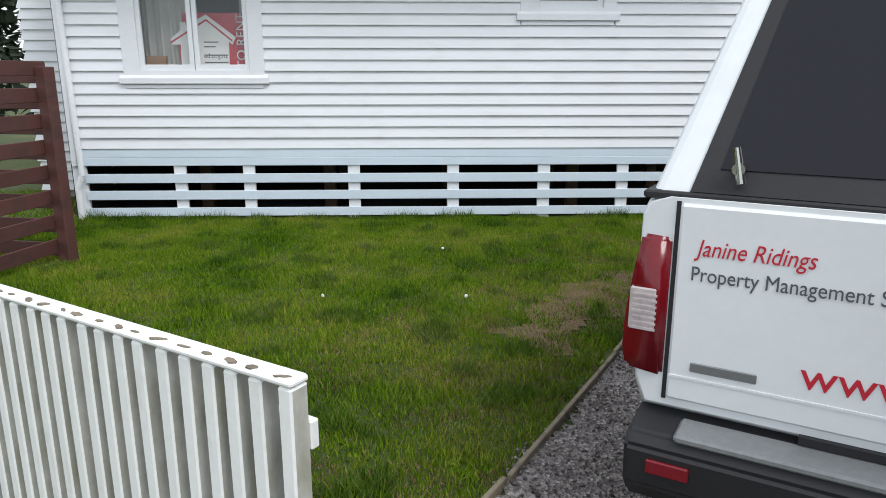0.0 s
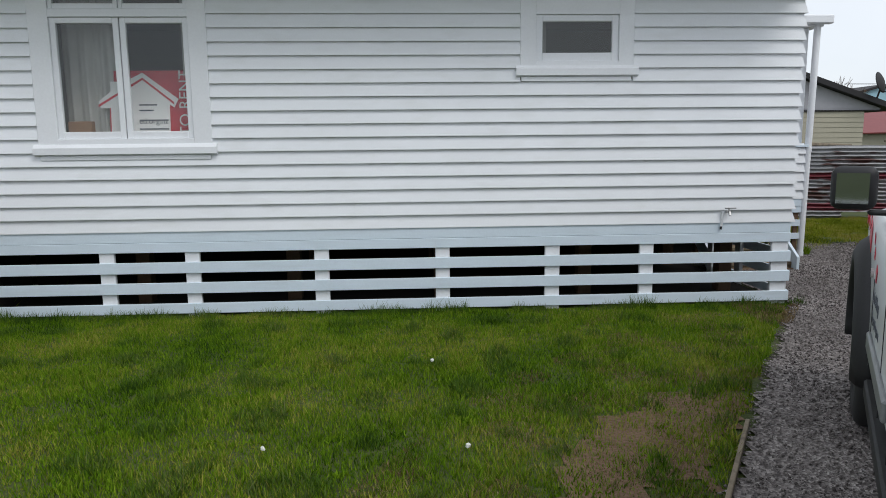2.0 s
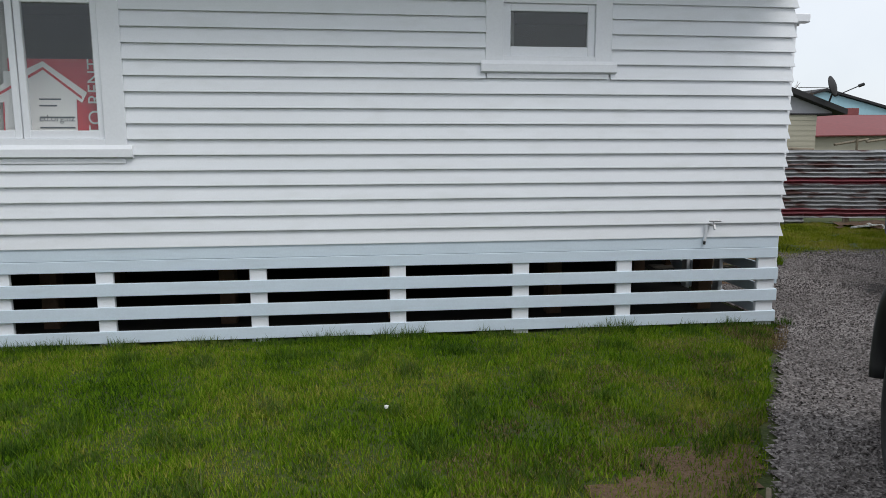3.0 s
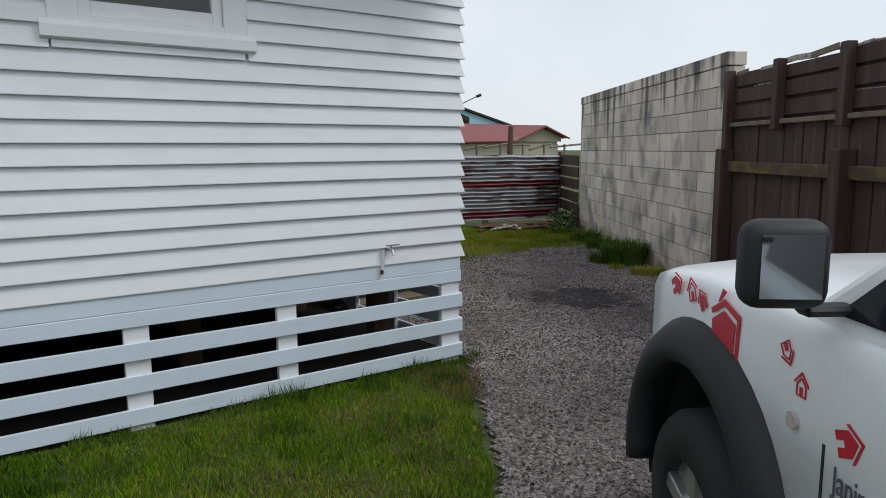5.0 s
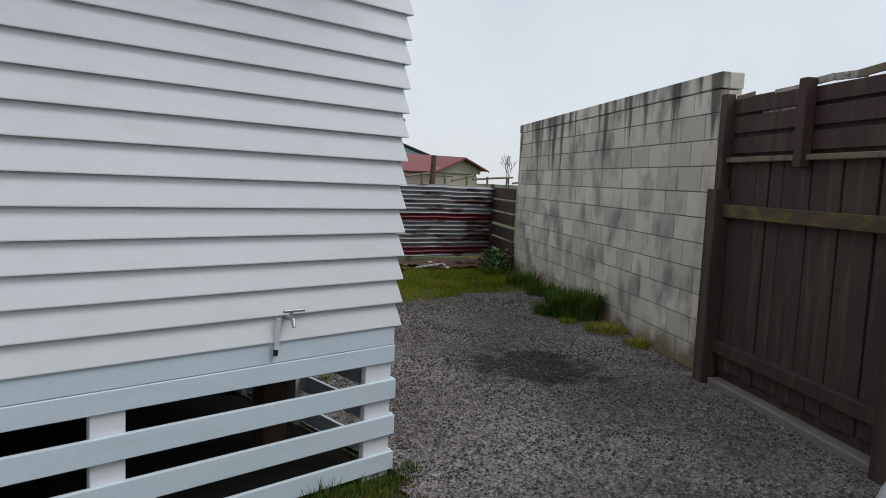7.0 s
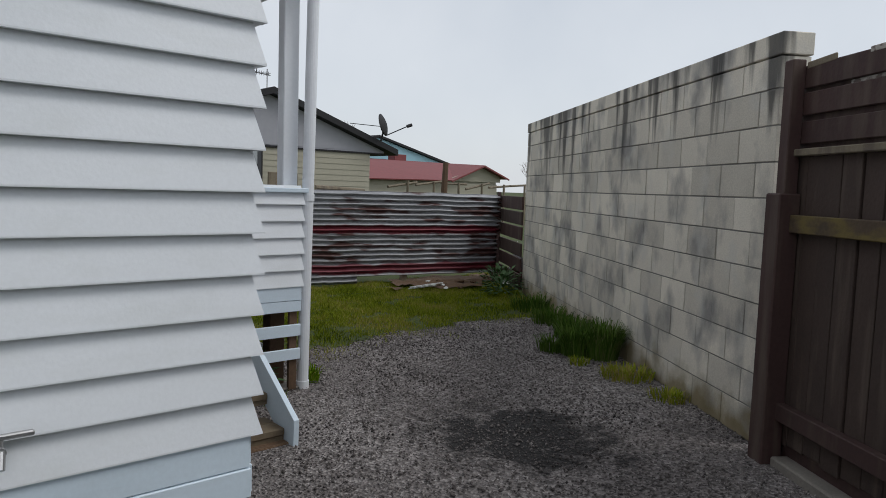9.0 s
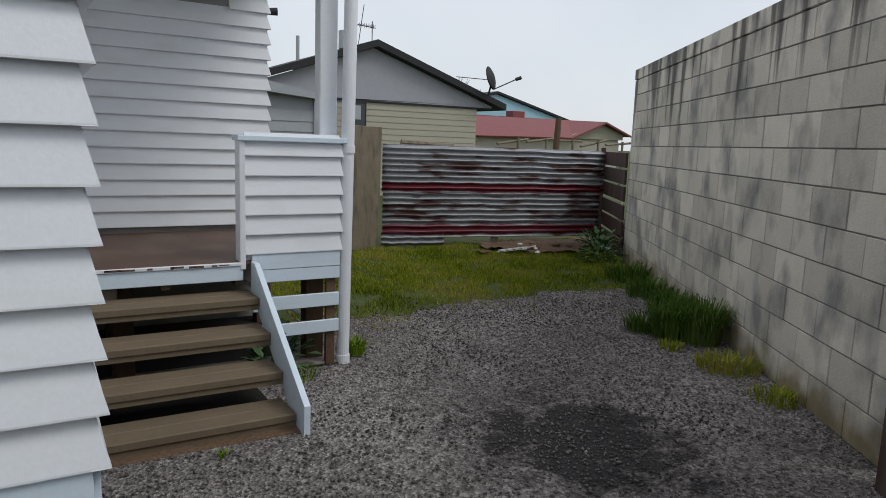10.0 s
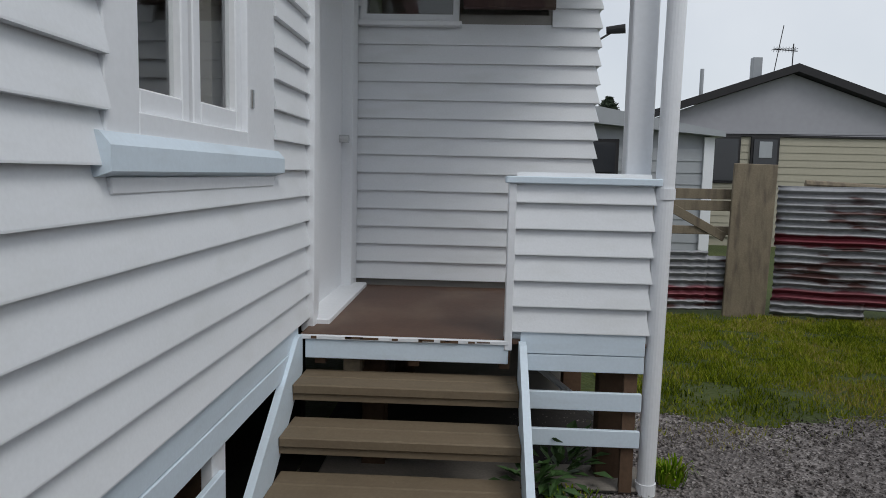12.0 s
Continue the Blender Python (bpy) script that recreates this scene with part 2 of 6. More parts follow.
def block_mat():
    """Concrete block: weathered grey-buff with dark run-off streaks and an ochre lichen foot."""
    m = mat("weathered_concrete_block", (0.62, 0.575, 0.49), 0.9, var=0.34, scale=1.6, fine=90, bump=0.5, tone=0.8,
            stain=(0.15, 0.152, 0.158), stain_amt=0.72, stain_scale=(3.3, 3.3, 2.2), stain_lo=0.47, stain_hi=0.66)
    n, l = m.node_tree.nodes, m.node_tree.links
    bs = n["Principled BSDF"]
    src = bs.inputs["Base Color"].links[0].from_socket
    geo = next(x for x in n if x.bl_idname == "ShaderNodeNewGeometry")
    # pale lime patches
    pale = n.new("ShaderNodeTexNoise")
    pale.inputs["Scale"].default_value, pale.inputs["Detail"].default_value = 3.5, 6
    l.new(geo.outputs["Position"], pale.inputs["Vector"])
    pr = n.new("ShaderNodeMapRange")
    pr.inputs["From Min"].default_value, pr.inputs["From Max"].default_value, pr.inputs["To Max"].default_value = 0.54, 0.72, 0.55
    l.new(pale.outputs[0], pr.inputs["Value"])
    m1 = n.new("ShaderNodeMix")
    m1.data_type = "RGBA"
    l.new(pr.outputs[0], m1.inputs["Factor"]), l.new(src, m1.inputs["A"])
    m1.inputs["B"].default_value = (0.56, 0.55, 0.51, 1)
    # short run-off drips below the coping
    dm = n.new("ShaderNodeMapping")
    dm.inputs["Scale"].default_value = (5.5, 5.5, 0.35)
    l.new(geo.outputs["Position"], dm.inputs["Vector"])
    dn = n.new("ShaderNodeTexNoise")
    dn.inputs["Scale"].default_value, dn.inputs["Detail"].default_value = 1.0, 5
    l.new(dm.outputs[0], dn.inputs["Vector"])
    dsep = n.new("ShaderNodeSeparateXYZ")
    l.new(geo.outputs["Position"], dsep.inputs[0])
    da = n.new("ShaderNodeMath")
    da.operation, da.inputs[1].default_value = "MULTIPLY_ADD", 0.22
    l.new(dsep.outputs[2], da.inputs[0]), l.new(dn.outputs[0], da.inputs[2])
    dr = n.new("ShaderNodeMapRange")
    dr.inputs["From Min"].default_value, dr.inputs["From Max"].default_value, dr.inputs["To Max"].default_value = 1.03, 1.13, 0.85
    l.new(da.outputs[0], dr.inputs["Value"])
    m3 = n.new("ShaderNodeMix")
    m3.data_type = "RGBA"
    l.new(dr.outputs[0], m3.inputs["Factor"]), l.new(m1.outputs["Result"], m3.inputs["A"])
    m3.inputs["B"].default_value = (0.06, 0.058, 0.055, 1)
    m1 = m3
    # lichen
    sep = n.new("ShaderNodeSeparateXYZ")
    l.new(geo.outputs["Position"], sep.inputs[0])
    ln = n.new("ShaderNodeTexNoise")
    ln.inputs["Scale"].default_value, ln.inputs["Detail"].default_value = 4, 5
    l.new(geo.outputs["Position"], ln.inputs["Vector"])
    ad = n.new("ShaderNodeMath")
    ad.operation, ad.inputs[1].default_value = "MULTIPLY_ADD", 0.55
    l.new(ln.outputs[0], ad.inputs[0]), l.new(sep.outputs[2], ad.inputs[2])
    lr = n.new("ShaderNodeMapRange")
    lr.inputs["From Min"].default_value, lr.inputs["From Max"].default_value = 0.36, 0.54
    lr.inputs["To Min"].default_value, lr.inputs["To Max"].default_value = 0.8, 0.0
    l.new(ad.outputs[0], lr.inputs["Value"])
    m2 = n.new("ShaderNodeMix")
    m2.data_type = "RGBA"
    l.new(lr.outputs[0], m2.inputs["Factor"]), l.new(m1.outputs["Result"], m2.inputs["A"])
    m2.inputs["B"].default_value = (0.17, 0.125, 0.04, 1)
    l.new(m2.outputs["Result"], bs.inputs["Base Color"])
    return m


BLOCK = block_mat()
MORTAR = mat("mortar", (0.22, 0.21, 0.195), 0.95, var=0.15, fine=80, bump=0.3)


def ground_mat(name, colors, fine, bump, bump_dist, rough=0.95, patch=0.7, voro=True):
    m = bpy.data.materials.new(name)
    m.use_nodes = True
    n, l = m.node_tree.nodes, m.node_tree.links
    bs = n["Principled BSDF"]
    bs.inputs["Roughness"].default_value = rough
    geo = n.new("ShaderNodeNewGeometry")
    big = n.new("ShaderNodeTexNoise")
    big.inputs["Scale"].default_value, big.inputs["Detail"].default_value = patch, 6
    l.new(geo.outputs["Position"], big.inputs["Vector"])
    cell = n.new("ShaderNodeTexVoronoi" if voro else "ShaderNodeTexNoise")
    cell.inputs["Scale"].default_value = fine
    l.new(geo.outputs["Position"], cell.inputs["Vector"])
    sm = n.new("ShaderNodeMath")
    sm.operation, sm.inputs[1].default_value = "MULTIPLY", 0.62
    if voro:
        bw = n.new("ShaderNodeRGBToBW")
        l.new(cell.outputs["Color"], bw.inputs[0]), l.new(bw.outputs[0], sm.inputs[0])
    else:
        l.new(cell.outputs[0], sm.inputs[0])
    ad = n.new("ShaderNodeMath")
    ad.operation, ad.inputs[1].default_value = "MULTIPLY_ADD", 0.7
    l.new(big.outputs[0], ad.inputs[0]), l.new(sm.outputs[0], ad.inputs[2])
    cr = n.new("ShaderNodeValToRGB")
    e = cr.color_ramp.elements
    e[0].position, e[0].color = 0.3, (*colors[0], 1)
    e[1].position, e[1].color = 0.95, (*colors[-1], 1)
    for i, c in enumerate(colors[1:-1]):
        k = e.new(0.3 + 0.65 * (i + 1) / (len(colors) - 1))
        k.color = (*c, 1)
    l.new(ad.outputs[0], cr.inputs[0]), l.new(cr.outputs[0], bs.inputs["Base Color"])
    bp = n.new("ShaderNodeBump")
    bp.inputs["Strength"].default_value, bp.inputs["Distance"].default_value = bump, bump_dist
    l.new(cell.outputs["Distance" if voro else 0], bp.inputs["Height"]), l.new(bp.outputs[0], bs.inputs["Normal"])
    return m


GRAVEL = ground_mat("grey_gravel", ((0.045, 0.039, 0.038), (0.15, 0.132, 0.126), (0.24, 0.214, 0.204), (0.42, 0.385, 0.365)), 58, 1.0, 0.02)


def oil_stain(m, cx, cy, rad):
    """Dark oily soak with a ragged edge in the gravel."""
    n, l = m.node_tree.nodes, m.node_tree.links
    bs = n["Principled BSDF"]
    src = bs.inputs["Base Color"].links[0].from_socket
    geo = next(x for x in n if x.bl_idname == "ShaderNodeNewGeometry")
    ds = n.new("ShaderNodeVectorMath")
    ds.operation = "DISTANCE"
    ds.inputs[1].default_value = (cx, cy, 0)
    l.new(geo.outputs["Position"], ds.inputs[0])
    nz = n.new("ShaderNodeTexNoise")
    nz.inputs["Scale"].default_value, nz.inputs["Detail"].default_value = 4.5, 8
    nz.inputs["Roughness"].default_value = 0.7
    l.new(geo.outputs["Position"], nz.inputs["Vector"])
    ma = n.new("ShaderNodeMath")
    ma.operation, ma.inputs[1].default_value = "MULTIPLY_ADD", -1.9
    l.new(nz.outputs[0], ma.inputs[0]), l.new(ds.outputs["Value"], ma.inputs[2])
    mr = n.new("ShaderNodeMapRange")
    mr.inputs["From Min"].default_value, mr.inputs["From Max"].default_value = rad - 1.15, rad - 0.88
    mr.inputs["To Min"].default_value, mr.inputs["To Max"].default_value = 0.97, 0.0
    l.new(ma.outputs[0], mr.inputs["Value"])
    mx = n.new("ShaderNodeMix")
    mx.data_type = "RGBA"
    l.new(mr.outputs[0], mx.inputs["Factor"]), l.new(src, mx.inputs["A"])
    mx.inputs["B"].default_value = (0.022, 0.020, 0.020, 1)
    l.new(mx.outputs["Result"], bs.inputs["Base Color"])


oil_stain(GRAVEL, 9.02, 9.0, 0.6)
LAWN = ground_mat("lawn_soil", ((0.018, 0.02, 0.007), (0.035, 0.05, 0.009), (0.055, 0.075, 0.013), (0.10, 0.085, 0.03)), 30, 0.6, 0.02, patch=0.9, voro=False)
SOIL = ground_mat("bare_soil", ((0.06, 0.042, 0.026), (0.13, 0.078, 0.045), (0.18, 0.115, 0.07)), 40, 0.8, 0.02, patch=1.5, voro=False)


def blade_mat(name, greens):
    m = bpy.data.materials.new(name)
    m.use_nodes = True
    n, l = m.node_tree.nodes, m.node_tree.links
    bs = n["Principled BSDF"]
    bs.inputs["Roughness"].default_value = 0.8
    bs.inputs["Specular IOR Level"].default_value = 0.08
    geo = n.new("ShaderNodeNewGeometry")
    big = n.new("ShaderNodeTexNoise")
    big.inputs["Scale"].default_value, big.inputs["Detail"].default_value = 1.1, 4
    l.new(geo.outputs["Position"], big.inputs["Vector"])
    ad = n.new("ShaderNodeMath")
    ad.operation, ad.inputs[1].default_value = "MULTIPLY_ADD", 0.45
    l.new(geo.outputs["Random Per Island"], ad.inputs[0]), l.new(big.outputs[0], ad.inputs[2])
    cr = n.new("ShaderNodeValToRGB")
    e = cr.color_ramp.elements
    e[0].position, e[0].color = 0.4, (*greens[0], 1)
    e[1].position, e[1].color = 1.05 - 0.06, (*greens[-1], 1)
    for i, c in enumerate(greens[1:-1]):
        k = e.new(0.4 + 0.59 * (i + 1) / (len(greens) - 1))
        k.color = (*c, 1)
    l.new(ad.outputs[0], cr.inputs[0]), l.new(cr.outputs[0], bs.inputs["Base Color"])
    return m


BLADE = blade_mat("grass_blade", ((0.022, 0.06, 0.004), (0.085, 0.175, 0.005), (0.145, 0.245, 0.010), (0.27, 0.26, 0.05)))
BLADE_DRY = blade_mat("yellowed_grass_blade", ((0.04, 0.065, 0.006), (0.15, 0.20, 0.010), (0.26, 0.29, 0.02), (0.34, 0.28, 0.09)))
THATCH = blade_mat("dead_grass_thatch", ((0.08, 0.055, 0.025), (0.16, 0.11, 0.055), (0.22, 0.165, 0.085), (0.30, 0.24, 0.14)))
BLADE_DARK = blade_mat("lush_grass_blade", ((0.03, 0.07, 0.008), (0.05, 0.105, 0.012), (0.08, 0.14, 0.02), (0.12, 0.14, 0.05)))


# ---- building helpers ----
def box(bm, x0, x1, y0, y1, z0, z1, bevel=0.0, m=None):
    vs = [bm.verts.new((x, y, z)) for z in (z0, z1) for y in (y0, y1) for x in (x0, x1)]
    fs = [bm.faces.new([vs[i] for i in f]) for f in ((0, 2, 3, 1), (4, 5, 7, 6), (0, 1, 5, 4), (1, 3, 7, 5), (3, 2, 6, 7), (2, 0, 4, 6))]
    if bevel:
        edges = list({e for f in fs for e in f.edges})
        r = bmesh.ops.bevel(bm, geom=edges, offset=bevel, segments=1, affect="EDGES", profile=0.5)
        vs = list({v for f in r["faces"] for v in f.verts})
    if m is not None:
        bmesh.ops.transform(bm, matrix=m, verts=[v for v in vs if v.is_valid])
    return bm


def prism(bm, outline, depth, axis="y", at=0.0):
    """Extrude a 2-D outline: axis y takes (x, z), axis x takes (y, z), axis z takes (x, y)."""
    def p(a, b, d):
        return {"y": (a, d, b), "x": (d, a, b), "z": (a, b, d)}[axis]
    lo = [bm.verts.new(p(a, b, at)) for a, b in outline]
    hi = [bm.verts.new(p(a, b, at + depth)) for a, b in outline]
    k = len(outline)
    bm.faces.new(lo), bm.faces.new(hi[::-1])
    for i in range(k):
        bm.faces.new((lo[i], hi[i], hi[(i + 1) % k], lo[(i + 1) % k]))
    bmesh.ops.recalc_face_normals(bm, faces=bm.faces)
    return bm


def tube(bm, p0, p1, r0, r1=None, seg=12):
    r1 = r0 if r1 is None else r1
    a, b = Vector(p0), Vector(p1)
    q = (b - a).to_track_quat("Z", "Y").to_matrix()
    rings = []
    for c, r in ((a, r0), (b, r1)):
        rings.append([bm.verts.new(c + q @ Vector((r * math.cos(2 * math.pi * i / seg), r * math.sin(2 * math.pi * i / seg), 0))) for i in range(seg)])
    for i in range(seg):
        bm.faces.new((rings[0][i], rings[0][(i + 1) % seg], rings[1][(i + 1) % seg], rings[1][i]))
    bm.faces.new(rings[0][::-1]), bm.faces.new(rings[1])
    return bm


def thing(name, label, category, kind="", group="", at=None):
    ob = new(name)
    if at is not None:
        ob.matrix_world = at
    return tagged(ob, label, category, group, kind)


def part(name, bm, material, parent=None, label="", smooth=False):
    me = bpy.data.meshes.new(name)
    bm.to_mesh(me)
    bm.free()
    me.materials.append(material)
    if smooth:
        for p in me.polygons:
            p.use_smooth = True
    ob = new(name, me)
    if parent is not None:
        ob.parent = parent
    return tagged(ob, label)


def mesh_thing(name, bm, material, label, category, kind="", group=""):
    return tagged(part(name, bm, material), label, category, group, kind)


def bx(*a, bevel=0.0, m=None):
    return box(bmesh.new(), *a, bevel=bevel, m=m)


def piece(name, mesh, parent, m):
    ob = new(name, mesh)
    ob.parent = parent
    ob.matrix_basis = m
    return ob


def words(body, size, material, parent, m, name="lettering", shear=0.0, width=None):
    c = bpy.data.curves.new(name, "FONT")
    c.body, c.size, c.extrude, c.shear = body, size, 0.0008, shear
    ob = new(name, c)
    me = bpy.data.meshes.new_from_object(ob.evaluated_get(bpy.context.evaluated_depsgraph_get()))
    bpy.data.objects.remove(ob)
    if width:
        xs = [v.co.x for v in me.vertices]
        k = width / (max(xs) - min(xs))
        for v in me.vertices:
            v.co.x *= k
    me.materials.clear()
    me.materials.append(material)
    ob = new(name, me)
    ob.parent = parent
    ob.matrix_basis = m
    return ob


def noise_sheet(bm, poly_fn, x0, x1, y0, y1, step, z_fn):
    nx, ny = int((x1 - x0) / step) + 1, int((y1 - y0) / step) + 1
    grid = {}
    for i in range(nx):
        for j in range(ny):
            x, y = x0 + i * step, y0 + j * step
            if poly_fn(x, y):
                grid[i, j] = bm.verts.new((x, y, z_fn(x, y)))
    for (i, j) in list(grid):
        q = [(i, j), (i + 1, j), (i + 1, j + 1), (i, j + 1)]
        if all(k in grid for k in q):
            bm.faces.new([grid[k] for k in q])
    return bm


# ---- ground ----
DRIVE = radians(33.9)
DX, DY = math.sin(DRIVE), math.cos(DRIVE)


def drive_side(x, y):
    """Metres to the right of the timber edging line along the drive."""
    return (x - 3.295) * DY - (y - 2.5) * DX + 0.17 * min(1.0, max(0.0, (y - 2.5) / 3.2))


def wall_side(x, y):
    """Metres to the left of the block wall's face."""
    return -((x - 10.1) * 0.832 - (y - 8.03) * 0.5545)


def wob(x, y, s=1.0, k=1.0):
    return k * noise.noise((x * s, y * s, 3.7))


def in_gravel(x, y):
    edge = -0.02 + wob(x, y, 3, 0.05)
    if y > 7.85:
        edge = 0.0 if x < 6.69 else -9.0
        if x > 8.6:
            edge = -9.0
    back = 11.75 + 0.10 * (x - 9) + wob(x, y, 1.1, 0.45) + wob(x, y, 5, 0.12)
    return drive_side(x, y) > edge and y < back


me = bpy.data.meshes.new("ground")
S = 500
me.from_pydata([(-S, -S, -0.012), (S, -S, -0.012), (S, S, -0.012), (-S, S, -0.012)], [], [(0, 1, 2, 3)])
me.materials.append(LAWN)
tagged(new("ground", me), "short mown lawn and soil reaching the horizon", "ground", kind="structure")
bm = noise_sheet(bmesh.new(), in_gravel, -3.0, 15.0, -4.0, 13.3, 0.055, lambda x, y: 0.004 + 0.008 * noise.noise((x * 2, y * 2, 0)))
mesh_thing("gravel_driveway", bm, GRAVEL, "grey crushed gravel driveway with dark oil stain", "driveway", "structure")


def in_bare(x, y):
    d = drive_side(x, y)
    return d < 0.0 and ((d + 0.35) / 0.55) ** 2 + ((y - 4.9) / 1.1) ** 2 < 0.6 + 0.9 * noise.noise((x * 2.5, y * 2.5, 5))


bm = noise_sheet(bmesh.new(), in_bare, 2.4, 6, 2.5, 7, 0.06, lambda x, y: -0.004 + 0.01 * noise.noise((x * 3, y * 3, 0)))
mesh_thing("bare_patch", bm, SOIL, "worn brown soil patch in the lawn", "soil", "structure")
bm = noise_sheet(bmesh.new(), lambda x, y: ((x - 13.3) / 1.5) ** 2 + ((y - 14.6) / 0.75) ** 2 < 0.8 + 0.8 * noise.noise((x * 2, y * 2, 1)),
                 11, 15.2, 13.4, 15.6, 0.07, lambda x, y: 0.03 + 0.07 * abs(noise.noise((x * 3, y * 3, 0))))
mesh_thing("dirt_heap", bm, SOIL, "low dark heap of soil and rubbish", "soil", "structure")
edging = thing("lawn_edging", "thin weathered timber board edging the lawn", "edging", "structure")
for k in range(4):
    a = 1.5 * k - 2.9
    m = pose(3.295 + a * DX - (0.06 if k == 3 else 0.0), 2.5 + a * DY + (0.035 if k == 3 else 0.0), 0, 0, 0, 90 - 33.9 + (k % 2) * 0.4 + (2.3 if k > 1 else 0.0))
    part("edging_board", bx(0, 1.48, -0.012, 0.012, -0.02, 0.035, bevel=0.004), GREYWOOD, edging).matrix_basis = m


def blades(name, area, count, h, w, material, label, ground_z=0.0, lean=1.1, seed=1, dens=None):
    rng = np.random.RandomState(seed)
    x0, x1, y0, y1, keep = area
    pts = []
    while len(pts) < count:
        x, y = rng.uniform(x0, x1), rng.uniform(y0, y1)
        if keep(x, y):
            pts.append((x, y))
    pts = np.array(pts)
    k = len(pts)
    clump = np.array([0.95 + 1.1 * noise.noise((x * 3.1, y * 3.1, 7)) + 0.7 * noise.noise((x * 9, y * 9, 2)) for x, y in pts])
    ang, hh = rng.uniform(0, 2 * np.pi, k), h * rng.uniform(0.45, 1.25, k) * np.clip(clump, 0.25, 2.0)
    ww = w * rng.uniform(0.6, 1.3, k)
    la, lm = rng.uniform(0, 2 * np.pi, k), lean * hh * rng.uniform(0.1, 1.0, k)
    dx, dy = np.cos(ang) * ww, np.sin(ang) * ww
    v = np.zeros((k, 3, 3))
    v[:, 0] = np.stack([pts[:, 0] - dx, pts[:, 1] - dy, np.full(k, ground_z - 0.01)], 1)
    v[:, 1] = np.stack([pts[:, 0] + dx, pts[:, 1] + dy, np.full(k, ground_z - 0.01)], 1)
    v[:, 2] = np.stack([pts[:, 0] + np.cos(la) * lm, pts[:, 1] + np.sin(la) * lm, ground_z + hh], 1)
    me = bpy.data.meshes.new(name)
    me.vertices.add(3 * k), me.loops.add(3 * k), me.polygons.add(k)
    me.vertices.foreach_set("co", v.ravel())
    me.loops.foreach_set("vertex_index", np.arange(3 * k, dtype=np.int32))
    me.polygons.foreach_set("loop_start", np.arange(0, 3 * k, 3, dtype=np.int32))
    me.update()
    me.materials.append(material)
    return tagged(new(name, me), label, "grass", kind="stuff")


def lawn_keep(x, y):
    if drive_side(x, y) > -0.03 + wob(x, y, 6, 0.06) or y > 7.98:
        return False
    if in_bare(x, y) and random.random() < 0.42:
        return False
    return True


blades("lawn_grass", (-1.2, 6.8, 1.2, 8.0, lawn_keep), 330000, 0.028, 0.0033, BLADE, "short bright green mown lawn grass", seed=3)
def patches(scale, cut, z):
    """Keep only where a wandering patch pattern stands above the cut."""
    return lambda x, y: lawn_keep(x, y) and noise.noise((x * scale, y * scale, z)) > cut


blades("lawn_tufts", (-1.2, 6.8, 1.2, 8.0, patches(3.4, 0.30, 11)), 26000, 0.05, 0.004, BLADE_DARK, "darker lush tufts standing in the lawn", seed=14)
blades("clover", (-1.2, 6.8, 1.2, 8.0, patches(4.6, 0.34, 31)), 9000, 0.016, 0.010, BLADE, "flat broad-leaved clover patches in the lawn", seed=15, lean=2.0)
blades("dead_thatch", (2.0, 6.8, 2.4, 7.8, lambda x, y: patches(2.6, 0.02, 51)(x, y) and drive_side(x, y) > -1.5), 26000, 0.014, 0.0035, THATCH, "straw-brown dead grass in worn lawn", seed=16, lean=2.4)
blades("lawn_grass", (-5, -0.9, 2.0, 10.0, lambda x, y: True), 30000, 0.05, 0.006, BLADE, "short green lawn beside the house", seed=4)


def rear_keep(x, y):
    if x < 8.5 and y > 12.0 or wall_side(x, y) < 0.02 or y > 15.3:
        return False
    edge = 11.55 + 0.10 * (x - 9) + wob(x, y, 1.1, 0.5)
    bare = noise.noise((x * 1.9, y * 2.6, 8)) + 0.5 * noise.noise((x * 6, y * 6, 4)) > 0.32
    return y > edge - 0.35 and random.random() < min(1.0, max(0.04, 0.2 + (y - edge) * 0.7)) * (0.15 if bare else 1.0)


blades("rear_grass", (8.2, 14.8, 11.0, 15.4, rear_keep), 80000, 0.03, 0.005, BLADE_DRY, "patchy yellow-green grass behind the gravel", seed=5)
blades("house_edge_grass", (-0.8, 6.85, 7.86, 8.02, lambda x, y: noise.noise((x * 1.7, 0, 2)) > -0.15), 4200, 0.075, 0.004, BLADE_DARK, "longer grass along the slatted house base", seed=6, lean=0.9)
blades("corner_grass", (6.1, 6.95, 7.2, 7.98, lambda x, y: drive_side(x, y) < 0.06), 2200, 0.035, 0.004, THATCH, "dry yellowed grass at the house corner", seed=7, lean=0.9)


